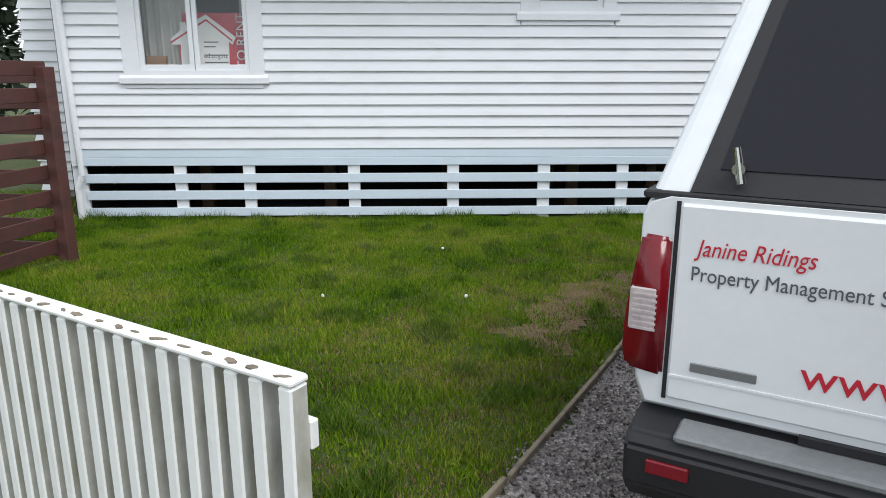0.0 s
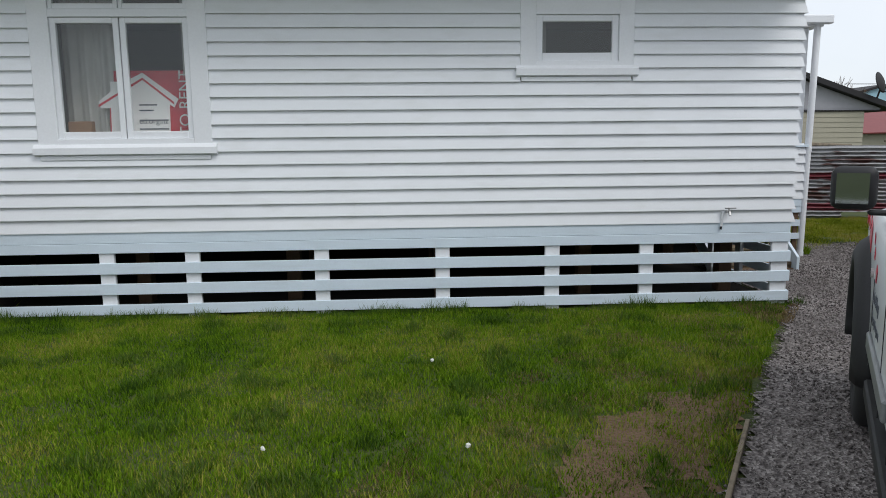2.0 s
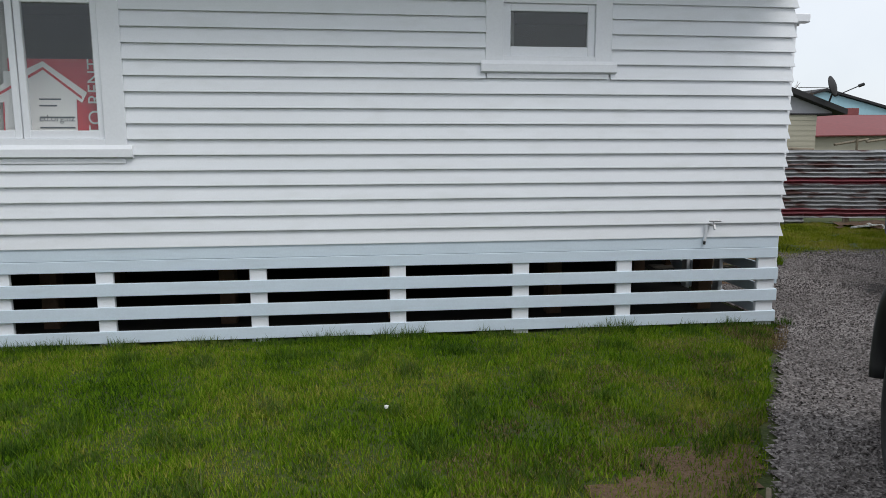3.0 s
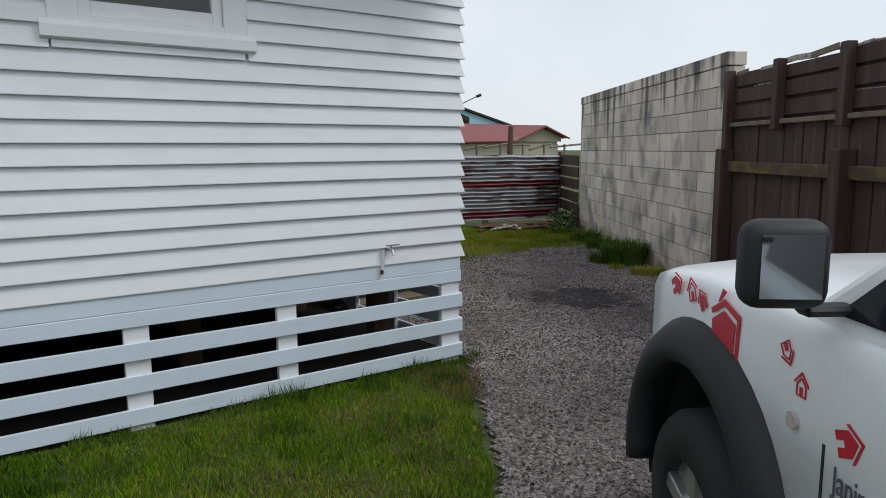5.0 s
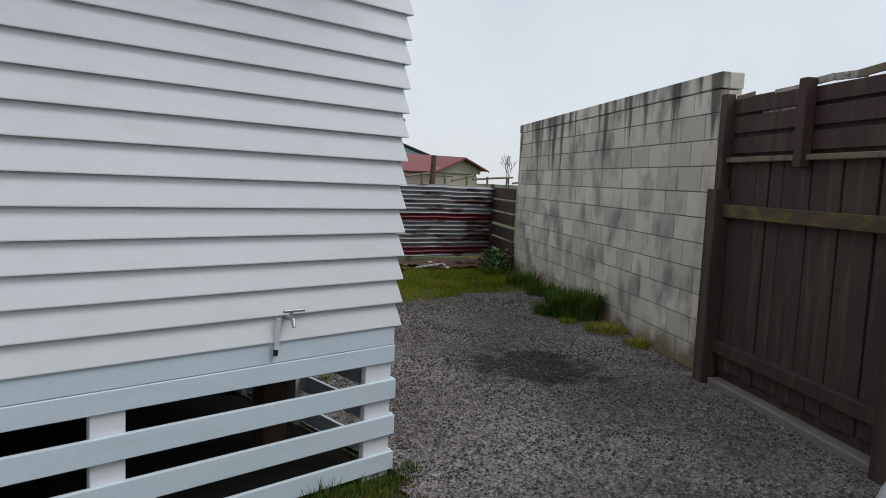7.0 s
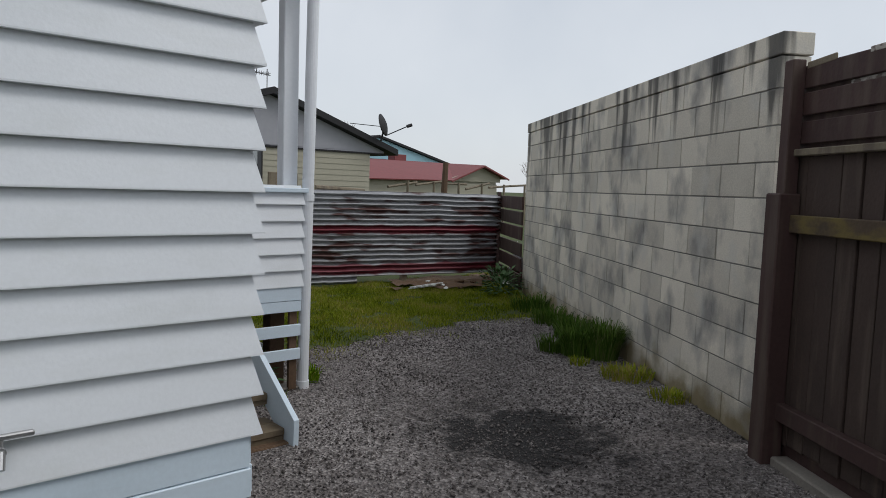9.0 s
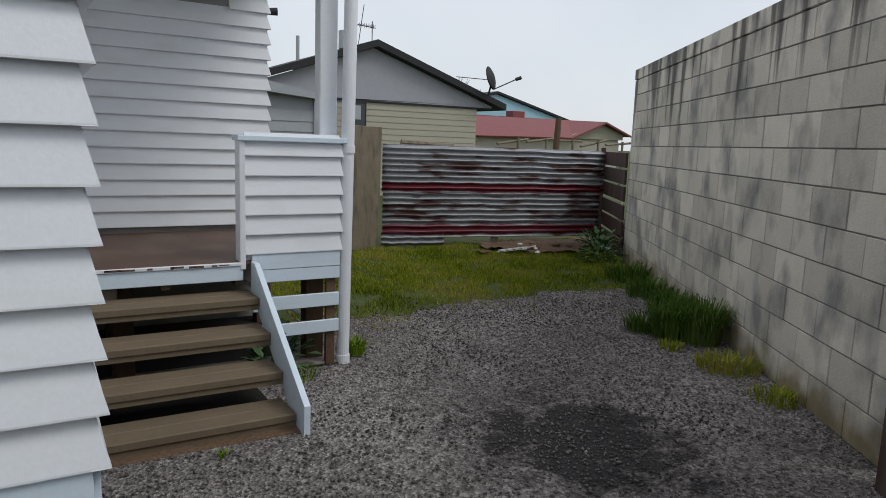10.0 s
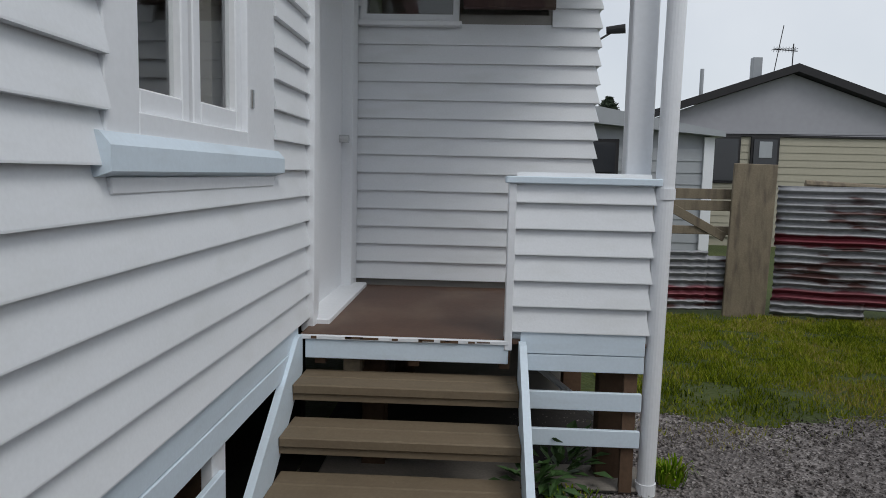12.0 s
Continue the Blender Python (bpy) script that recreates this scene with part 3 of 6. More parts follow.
def tuft(cx, cy, rx, h, n, seed, material=BLADE_DARK, label="tall dark green grass clump against the block wall"):
    """A clump of arching bent blades."""
    rng = np.random.RandomState(seed)
    vs, fs = [], []
    for _ in range(n):
        r, a = rx * math.sqrt(rng.rand()), rng.uniform(0, 2 * math.pi)
        x, y = cx + r * math.cos(a), cy + r * math.sin(a)
        hh, w, la = h * rng.uniform(0.5, 1.15), 0.005 * rng.uniform(0.7, 1.3), rng.uniform(0, 2 * math.pi)
        la = a + rng.uniform(-0.9, 0.9)
        sp = hh * rng.uniform(0.15, 0.8)
        px, py = -math.sin(la) * w, math.cos(la) * w
        b = len(vs)
        for f, z, ww in ((0, 0, 1), (0.3, 0.62, 0.9), (0.75, 0.95, 0.6)):
            X, Y = x + math.cos(la) * sp * f, y + math.sin(la) * sp * f
            vs += [(X - px * ww, Y - py * ww, hh * z), (X + px * ww, Y + py * ww, hh * z)]
        vs.append((x + math.cos(la) * sp, y + math.sin(la) * sp, hh * rng.uniform(0.7, 1.0)))
        fs += [(b, b + 1, b + 3, b + 2), (b + 2, b + 3, b + 5, b + 4), (b + 4, b + 5, b + 6)]
    me = bpy.data.meshes.new("grass_clump")
    me.from_pydata(vs, [], fs)
    me.materials.append(material)
    return tagged(new("grass_clump", me), label, "grass clump", kind="stuff")


def along_wall(s, off):
    return 10.1 + 0.5545 * s - 0.832 * off, 8.03 + 0.832 * s + 0.5545 * off


for s, off, r, h, n in ((2.20, 0.20, 0.14, 0.33, 700), (2.34, 0.40, 0.15, 0.27, 450), (2.5, 0.6, 0.13, 0.15, 200), (3.1, 0.22, 0.18, 0.22, 300), (3.9, 0.2, 0.25, 0.18, 300), (4.8, 0.2, 0.3, 0.2, 300)):
    x, y = along_wall(s, off)
    tuft(x, y, r, h, n, int(s * 10))
for s, off, r, h, n in ((1.55, 0.22, 0.22, 0.09, 350), (0.95, 0.12, 0.16, 0.07, 200), (2.0, 0.5, 0.1, 0.06, 80)):
    x, y = along_wall(s, off)
    tuft(x, y, r, h, n, int(s * 10), BLADE_DRY, "low yellowed weed clump on the gravel")
tuft(8.56, 10.85, 0.09, 0.11, 140, 77, BLADE, "green grass tuft beside the downpipe")
tuft(7.35, 9.60, 0.05, 0.04, 22, 78, BLADE, "small weeds at the stair foot")
tuft(8.05, 10.55, 0.14, 0.05, 110, 79, BLADE, "weeds growing under the porch")


# ---- house ----
EXPO, B0 = 0.1205, 0.792
board_meshes = {}


def board_mesh(length, cut=(0.0, 0.0)):
    """One bevel-back weatherboard, bottom outer edge on the x axis, front to -y."""
    k = (round(length, 3), cut)
    if k not in board_meshes:
        bm = bmesh.new()
        ov = 0.018
        prism(bm, ((-0.012, 0.0), (0.026, 0.0), (0.026, EXPO + ov), (0.018, EXPO + ov), (-0.012, 0.005)), length, "x", 0.0)
        for v in bm.verts:
            if v.co.x < length / 2:
                v.co.x += cut[0] * v.co.z / EXPO
            else:
                v.co.x -= cut[1] * v.co.z / EXPO
        me = bpy.data.meshes.new("weatherboard")
        bm.to_mesh(me)
        bm.free()
        me.materials.append(WHITE)
        board_meshes[k] = me
    return board_meshes[k]


def clad(parent, origin, heading, length, z0, rows, holes=(), cut=(0.0, 0.0), seed=1):
    """Rows of boards along heading (degrees); holes: (s0, s1, z0, z1) where trim and windows stand."""
    rng = random.Random(seed)
    for i in range(rows):
        z = z0 + i * EXPO
        spans = [(0.0, length)]
        for a, b, c, d in holes:
            if z + EXPO * 0.6 > c and z + EXPO * 0.4 < d:
                spans = [q for s, e in spans for q in ((s, min(e, a)), (max(s, b), e)) if q[1] - q[0] > 0.02]
        for s, e in spans:
            m = pose(*origin, 0, 0, heading) @ pose(s, rng.uniform(-0.001, 0.001), z, rng.uniform(-0.15, 0.15), 0, 0)
            piece("weatherboard", board_mesh(e - s, (cut[0] if s == 0 else 0.0, cut[1] if e == length else 0.0)), parent, m)


def hole_wall(bm, x0, x1, y0, y1, z0, z1, holes):
    """Wall core along x with rectangular openings right through."""
    xs = sorted({x0, x1, *[h[0] for h in holes], *[h[1] for h in holes]})
    zs = sorted({z0, z1, *[h[2] for h in holes], *[h[3] for h in holes]})
    for a, b in zip(xs, xs[1:]):
        for c, d in zip(zs, zs[1:]):
            if not any(h[0] <= a and b <= h[1] and h[2] <= c and d <= h[3] for h in holes):
                box(bm, a, b, y0, y1, c, d)
    return bm


TOP = 3.05
W1, W2 = (-0.07, 1.14, 1.63, 2.98), (4.22, 5.0, 2.29, 2.72)
wall_front = thing("wall_front", "white painted weatherboard front wall", "wall", "structure")
part("wall_core", hole_wall(bmesh.new(), -0.9, 6.70, 8.03, 8.13, 0.60, TOP, (W1, W2)), INWALL, wall_front)
part("fascia_board", bx(-0.9, 6.712, 8.004, 8.03, 0.693, 0.80, bevel=0.002), BLUEWHITE, wall_front)
part("fascia_board", bx(-0.9, 6.716, 8.0, 8.03, 0.60, 0.690, bevel=0.003), BLUEWHITE, wall_front)
H1, H2 = (0.9 - 0.236, 0.9 + 1.292, 1.53, 3.2), (0.9 + 4.084, 0.9 + 5.13, 2.15, 2.86)
clad(wall_front, (-0.9, 8.004, 0), 0, 7.648, B0, 19, (H1, H2), cut=(0.0, 0.032), seed=2)

wall_side_house = thing("wall_side", "white painted weatherboard side wall", "wall", "structure")
SW = (9.10, 9.92, 1.635, 2.75)
bm = hole_wall(bmesh.new(), 8.13, 12.14, -0.10, 0.0, 0.60, TOP, (SW, (10.98, 11.92, 0.76, 2.75)))
bmesh.ops.transform(bm, matrix=pose(6.70, 0, 0, 0, 0, 90) @ Matrix.Scale(-1, 4, (0, 1, 0)), verts=bm.verts)
bmesh.ops.transform(bm, matrix=Matrix.Translation((-0.1, 0, 0)), verts=bm.verts)
bmesh.ops.recalc_face_normals(bm, faces=bm.faces)
part("wall_core", bm, INWALL, wall_side_house)
clad(wall_side_house, (6.733, 7.992, 0), 90, 2.81, B0, 19, ((8.96 - 7.992, 10.24 - 7.992, 1.48, 3.2),), cut=(0.032, 0.0), seed=3)
part("fascia_board", bx(6.70, 6.728, 8.03, 10.64, 0.693, 0.80, bevel=0.002), BLUEWHITE, wall_side_house)
part("fascia_board", bx(6.70, 6.732, 8.03, 10.64, 0.60, 0.690, bevel=0.003), BLUEWHITE, wall_side_house)
part("corner_trim", bx(6.70, 6.765, 10.80, 10.90, 0.72, TOP, bevel=0.004), TRIMWHITE, wall_side_house)

base_front = thing("slatted_base_front", "white horizontal slats over the dark underfloor gap", "house base", "structure")
for z0, z1 in ((0.406, 0.509), (0.214, 0.317), (0.024, 0.121)):
    part("base_rail", bx(-0.79, 6.725, 7.992, 8.014, z0, z1, bevel=0.003), BLUEWHITE, base_front)
for a, b in ((-0.93, -0.777), (0.20, 0.335), (0.975, 1.108), (2.16, 2.295), (3.293, 3.427), (4.335, 4.475), (5.25, 5.383), (6.545, 6.69)):
    part("base_post", bx(a, b, 8.016, 8.055, -0.02, 0.60, bevel=0.003), TRIMWHITE, base_front)
base_side = thing("slatted_base_side", "white horizontal slats under the side wall", "house base", "structure")
for z0, z1 in ((0.406, 0.509), (0.214, 0.317), (0.024, 0.121)):
    part("base_rail", bx(6.712, 6.734, 8.02, 9.655, z0, z1, bevel=0.003), BLUEWHITE, base_side)
for a in (8.02, 8.9, 9.6):
    part("base_post", bx(6.67, 6.71, a, a + 0.12, -0.02, 0.60, bevel=0.003), TRIMWHITE, base_side)

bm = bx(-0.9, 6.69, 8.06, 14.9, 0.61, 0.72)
mesh_thing("floor", bm, DARKVOID, "timber floor of the house, near-black for the shade underneath", "floor", "structure")
for x in (0.3, 1.8, 3.3, 4.8, 6.3):
    for y in (8.6, 10.2):
        mesh_thing("foundation_post", bx(x, x + 0.14, y, y + 0.14, -0.05, 0.61, bevel=0.006), PILE, "rough timber foundation post under the house", "post", group="posts under the house")
# Added wall and soil sheet in shade-black close the gap behind the slats.
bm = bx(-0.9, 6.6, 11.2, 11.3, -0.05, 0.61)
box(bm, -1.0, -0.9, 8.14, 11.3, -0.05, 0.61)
mesh_thing("underfloor_wall", bm, DARKVOID, "added wall in shade-black closing the underfloor space", "wall", "structure")
me = bpy.data.meshes.new("underfloor_shaded_soil")
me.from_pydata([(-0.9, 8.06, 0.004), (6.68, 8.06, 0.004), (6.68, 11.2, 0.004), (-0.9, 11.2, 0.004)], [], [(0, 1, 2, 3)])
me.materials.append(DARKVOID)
tagged(new("underfloor_shaded_soil", me), "soil under the house, coloured near-black for shade", "soil", kind="structure")
bm = bx(-0.9, 6.6, 11.0, 11.1, 0.72, TOP)
box(bm, -1.0, -0.9, 8.14, 11.1, 0.72, TOP)
box(bm, 2.6, 2.7, 8.14, 11.0, 0.72, TOP)
mesh_thing("wall_inner", bm, INWALL, "plain interior walls seen through the windows", "wall", "structure")
mesh_thing("ceiling", bx(-1.0, 6.7, 8.06, 15.0, TOP, TOP + 0.08), INWALL, "plain ceiling of the house", "ceiling", "structure")
bm = bmesh.new()
prism(bm, ((7.5, TOP + 0.09), (7.5, TOP + 0.17), (11.6, TOP + 1.6), (15.4, TOP + 0.17), (15.4, TOP + 0.09)), 7.9, "x", -1.1)
mesh_thing("roof", bm, REDROOF, "sheet iron roof of the white house", "roof", "structure")
gut = thing("gutter", "white gutter along the eave", "gutter", "structure")
part("gutter_trough", bx(-1.1, 6.85, 7.40, 7.50, TOP + 0.05, TOP + 0.17, bevel=0.01), TRIMWHITE, gut)
part("soffit", bx(-1.0, 6.75, 7.50, 8.03, TOP + 0.085, TOP + 0.10), TRIMWHITE, gut)


def window(name, x0, x1, z0, z1, trim, m, sashes, label, transom=None, sill=True, sill_mat=None):
    """Timber window in wall coordinates: x along the wall, y into it, z up; trim: outer x0, x1, z0, z1."""
    w = thing(name, label, "window", "structure", at=m)
    tx0, tx1, tz0, tz1 = trim
    f = bmesh.new()
    box(f, tx0, x0 + 0.01, -0.034, 0.01, tz0, tz1, bevel=0.003)
    box(f, x1 - 0.01, tx1, -0.034, 0.01, tz0, tz1, bevel=0.003)
    box(f, x0 + 0.01, x1 - 0.01, -0.034, 0.01, z1 - 0.01, tz1, bevel=0.003)
    box(f, x0 + 0.01, x1 - 0.01, -0.034, 0.01, tz0, z0 + 0.01, bevel=0.003)
    part("trim", f, TRIMWHITE, w)
    if sill:
        s = bmesh.new()
        prism(s, ((-0.065, tz0 - 0.015), (-0.065, tz0 - 0.072), (-0.03, tz0 - 0.085), (0.0, tz0 - 0.085), (0.0, tz0 + 0.02), (-0.04, tz0 + 0.015)), tx1 - tx0 + 0.08, "x", tx0 - 0.04)
        part("sill", s, sill_mat or TRIMWHITE, w)
        part("drip_mould", bx(tx0 + 0.01, tx1 - 0.02, -0.038, 0.0, tz0 - 0.125, tz0 - 0.086, bevel=0.003), TRIMWHITE, w)
    for a, b, c, d, r in sashes:
        s = bmesh.new()
        box(s, a, a + r, -0.012, 0.03, c, d, bevel=0.004)
        box(s, b - r, b, -0.012, 0.03, c, d, bevel=0.004)
        box(s, a + r, b - r, -0.012, 0.03, c, c + r * 1.25, bevel=0.004)
        box(s, a + r, b - r, -0.012, 0.03, d - r, d, bevel=0.004)
        sash = part("sash", s, TRIMWHITE, w)
        g = part("pane", bx(a + r - 0.005, b - r + 0.005, 0.010, 0.014, c + r - 0.005, d - r + 0.005), GLASS, sash)
        g.visible_shadow = False
    if transom:
        part("transom", bx(x0, x1, -0.03, 0.05, transom - 0.036, transom + 0.036, bevel=0.004), TRIMWHITE, w)
    return w


window("window_1", *W1, (-0.236, 1.292, 1.575, TOP), pose(0, 8.03, 0), ((-0.06, 0.53, 1.64, 2.69, 0.05), (0.54, 1.13, 1.64, 2.69, 0.05), (-0.06, 0.53, 2.765, 2.97, 0.035), (0.54, 1.13, 2.765, 2.97, 0.035)),
       "white timber casement window with fanlights", transom=2.727)
window("window_2", *W2, (4.084, 5.13, 2.245, 2.84), pose(0, 8.03, 0), ((4.23, 4.99, 2.30, 2.71, 0.06),), "small high white timber window")
window("window_3", *SW, (8.955, 10.235, 1.575, 3.0), pose(6.70, 0, 0, 0, 0, 90), ((9.11, 9.46, 1.645, 2.74, 0.05), (9.49, 9.91, 1.645, 2.74, 0.055)), "white timber side window beside the stairs", sill_mat=BLUEWHITE)
mesh_thing("window_latch", bx(6.72, 6.742, 9.94, 9.965, 1.73, 1.80, bevel=0.004), CHROME, "small metal hinge on the side window", "hinge")

# curtains, letting board and box behind the front window
def curtain(x0, x1, y, z0, z1, amp, freq, label, seed=0):
    bm = bmesh.new()
    cols = []
    n = int((x1 - x0) / 0.012)
    for i in range(n + 1):
        x = x0 + (x1 - x0) * i / n
        d = amp * math.sin(x * freq + math.sin(x * 9 + seed)) + amp * 0.5 * math.sin(x * freq * 2.3 + seed)
        cols.append([bm.verts.new((x, y + d * (0.5 + 0.5 * (1 - k / 6)), z0 + (z1 - z0) * k / 6)) for k in range(7)])
    for a, b in zip(cols, cols[1:]):
        for k in range(6):
            bm.faces.new((a[k], b[k], b[k + 1], a[k + 1]))
    ob = mesh_thing("curtain", bm, CURTAIN, label, "curtain")
    sol = ob.modifiers.new("thick", "SOLIDIFY")
    sol.thickness = 0.003
    for p in ob.data.polygons:
        p.use_smooth = True
    return ob


curtain(-0.10, 0.44, 8.30, 1.45, 3.0, 0.03, 38, "pale grey hanging curtain inside the window")
curtain(1.0, 1.2, 8.26, 1.45, 3.0, 0.025, 50, "pale grey curtain bunched at the window edge", 2)
curtain(4.2, 4.37, 8.28, 2.1, 2.9, 0.02, 50, "pale curtain at the small window edge", 3)
mesh_thing("cardboard_box", bx(-0.03, 0.18, 8.14, 8.22, 1.64, 1.80, bevel=0.006), CARDBOARD, "small brown box on the inner window sill", "box")
mesh_thing("window_board", bx(-0.07, 1.14, 8.131, 8.30, 1.60, 1.639), TRIMWHITE, "white inner window sill", "sill", "structure")
signb = thing("letting_sign", "red letting sign with a white house shape", "sign", at=pose(0.03, 8.18, 1.641, -6, 0, 0))
part("board", bx(0.34, 1.10, 0.0, 0.008, 0.0, 0.62), REDVINYL, signb)
bm = prism(bmesh.new(), ((0.30, 0.0), (0.30, 0.28), (0.22, 0.28), (0.20, 0.34), (0.31, 0.43), (0.31, 0.52), (0.37, 0.52), (0.38, 0.49), (0.60, 0.60), (0.92, 0.36), (0.88, 0.28), (0.84, 0.31), (0.84, 0.0)), 0.004, "y", -0.008)
part("house_shape", bm, WHITEVINYL, signb, "white house cut-out")
bm = bmesh.new()
for a, b in (((0.20, 0.31), (0.60, 0.555)), ((0.60, 0.555), (0.88, 0.33))):
    dx, dz = b[0] - a[0], b[1] - a[1]
    prism(bm, ((a[0], a[1]), (b[0], b[1]), (b[0], b[1] - 0.022), (a[0], a[1] - 0.022)), 0.002, "y", -0.0105)
prism(bm, ((0.30, 0.0), (0.31, 0.0), (0.31, 0.28), (0.30, 0.28)), 0.002, "y", -0.0105)
part("outline", bm, REDVINYL, signb)
bm = bmesh.new()
for z, w in ((0.30, 0.16), (0.25, 0.13), (0.16, 0.26), (0.08, 0.26), (0.04, 0.2)):
    box(bm, 0.565, 0.565 + w, -0.011, -0.008, z, z + 0.012)
part("small_print", bm, DARKTEXT, signb, "unreadable small print lines")
words("TO RENT", 0.14, WHITEVINYL, signb, pose(1.02, -0.004, 0.02, 90, -90, 0), width=0.60)
words("ed.org.nz", 0.075, DARKTEXT, signb, pose(0.56, -0.0115, 0.135, 90, 0, 0), width=0.26)

# Sheet coloured near-black to stand for the shade under deck and stairs.
me = bpy.data.meshes.new("porch_shade_sheet")
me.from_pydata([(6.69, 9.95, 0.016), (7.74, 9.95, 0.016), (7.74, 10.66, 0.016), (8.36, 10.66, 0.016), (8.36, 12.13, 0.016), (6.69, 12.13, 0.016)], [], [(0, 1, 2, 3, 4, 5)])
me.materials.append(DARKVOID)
tagged(new("porch_shade_sheet", me), "ground sheet coloured near-black for the shade beneath porch and stairs", "soil", kind="structure")

# left return of the house and its downpipe
wall_left = thing("wall_left_return", "white weatherboard wall set back beside the front", "wall", "structure")
part("wall_core", bx(-1.75, -0.9, 8.93, 9.03, 0.1, TOP), INWALL, wall_left)
clad(wall_left, (-1.78, 8.904, 0), 0, 0.86, 0.19, 24, cut=(0.032, 0.0), seed=5)
part("corner_trim", bx(-0.915, -0.86, 7.985, 8.06, 0.60, TOP, bevel=0.004), TRIMWHITE, wall_front)
bm = bmesh.new()
tube(bm, (-0.80, 7.96, 0.5), (-0.84, 7.965, TOP), 0.033)
tube(bm, (-0.80, 7.96, 0.5), (-0.86, 7.96, 0.34), 0.033)
tube(bm, (-0.86, 7.96, 0.34), (-0.86, 7.96, -0.02), 0.035)
mesh_thing("downpipe", bm, TRIMWHITE, "white plastic downpipe on the house corner", "downpipe")

# garden tap
tap = thing("garden_tap", "old outdoor brass tap on the weatherboards", "tap")
bm = bmesh.new()
tube(bm, (6.07, 8.0, 0.90), (6.07, 7.93, 0.905), 0.011)
tube(bm, (6.07, 7.935, 0.905), (6.065, 7.915, 0.87), 0.010)
part("spout", bm, STEEL, tap)
bm = tube(bmesh.new(), (6.07, 7.95, 0.90), (6.07, 7.95, 0.935), 0.007)
box(bm, 6.03, 6.14, 7.942, 7.958, 0.93, 0.943, bevel=0.003)
part("handle", bm, STEEL, tap)
bm = tube(bmesh.new(), (6.03, 7.985, 0.90), (6.02, 7.99, 0.76), 0.012)
part("pipe", bm, TRIMWHITE, tap)
part("pipe_end", tube(bmesh.new(), (6.02, 7.99, 0.76), (6.018, 7.99, 0.73), 0.010), CARBLACK, tap)

# rear wing, porch deck, door
wing = thing("wall_wing", "white weatherboard wall of the rear wing", "wall", "structure")
part("wall_core", hole_wall(bmesh.new(), 6.70, 8.30, 12.165, 12.265, 0.0, TOP + 0.4, ((6.80, 8.0, 2.56, 3.2),)), INWALL, wing)
clad(wing, (6.735, 12.14, 0), 0, 1.612, B0, 22, ((6.76 - 6.735, 8.02 - 6.735, 2.48, 3.3),), cut=(0.0, 0.032), seed=7)
clad(wing, (8.33, 12.13, 0), 90, 2.8, 0.19, 27, cut=(0.032, 0.0), seed=8)
part("wall_core", bx(8.20, 8.30, 12.265, 15.0, 0.0, TOP + 0.4), INWALL, wing)
mesh_thing("wing_wall_inner", bx(6.7, 8.2, 13.6, 13.7, 0.1, TOP + 0.4), INWALL, "plain inner wall of the wing", "wall", "structure")
mesh_thing("wing_roof", bx(6.6, 8.45, 12.2, 15.1, TOP + 0.41, TOP + 0.5), REDROOF, "roof over the rear wing", "roof", "structure")
w4 = thing("window_4", "high wing window with one awning sash open", "window", "structure")
part("frame", hole_wall(bmesh.new(), 6.76, 7.41, 12.125, 12.20, 2.50, 3.2, ((6.80, 7.37, 2.55, 3.16),)), TRIMWHITE, w4)
part("pane", bx(6.80, 7.37, 12.16, 12.165, 2.55, 3.16), GLASS, w4).visible_shadow = False
part("sill", bx(6.75, 7.43, 12.07, 12.14, 2.47, 2.50, bevel=0.004), TRIMWHITE, w4)
sash = part("awning_sash", bx(7.44, 8.02, -0.02, 0.02, -0.62, 0.0, bevel=0.004), BROWN, w4, "dark awning sash pushed open")
sash.matrix_basis = pose(0, 12.12, 3.16, -14, 0, 0)

door = thing("door_1", "white entry door beside the porch deck", "door", "structure")
part("door_leaf", bx(6.64, 6.68, 10.98, 11.92, 0.765, 2.74, bevel=0.004), TRIMWHITE, door)
bm = bmesh.new()
box(bm, 6.66, 6.75, 10.90, 10.98, 0.765, 2.82, bevel=0.004)
box(bm, 6.66, 6.75, 11.92, 12.11, 0.765, 2.82, bevel=0.004)
box(bm, 6.66, 6.75, 10.98, 11.92, 2.74, 2.82, bevel=0.004)
part("door_frame", bm, TRIMWHITE, door)
part("threshold", bx(6.66, 6.83, 10.86, 12.06, 0.742, 0.775, bevel=0.006), TRIMWHITE, door)
part("knob", tube(bmesh.new(), (6.68, 11.85, 1.72), (6.74, 11.85, 1.72), 0.025), CHROME, door)

deck = thing("porch_deck", "brown plywood porch deck with white edge board", "deck", "structure")
part("deck_sheet", bx(6.735, 8.36, 10.655, 12.135, 0.725, 0.748, bevel=0.003), PLY, deck)
part("edge_board", bx(6.76, 7.72, 10.640, 10.662, 0.632, 0.722, bevel=0.003), BLUEWHITE, deck)
part("edge_strip", bx(6.735, 7.72, 10.630, 10.654, 0.724, 0.744, bevel=0.003), TRIMWHITE, deck)
for x in (6.8, 7.25, 7.68, 8.28):
    part("joist", bx(x, x + 0.05, 10.67, 12.12, 0.60, 0.724), PILE, deck)
for x, y in ((7.0, 10.85), (8.18, 10.80), (7.05, 11.9), (8.15, 11.9)):
    part("deck_pile", bx(x, x + 0.12, y, y + 0.12, -0.03, 0.60, bevel=0.005), PILE, deck)
mesh_thing("deck_block", bx(6.93, 7.02, 10.70, 10.80, 0.55, 0.62, bevel=0.006), GREYWOOD, "loose timber packing block under the deck", "block")
bm = tube(bmesh.new(), (7.85, 11.2, 0.52), (8.2, 10.95, 0.30), 0.018, seg=8)
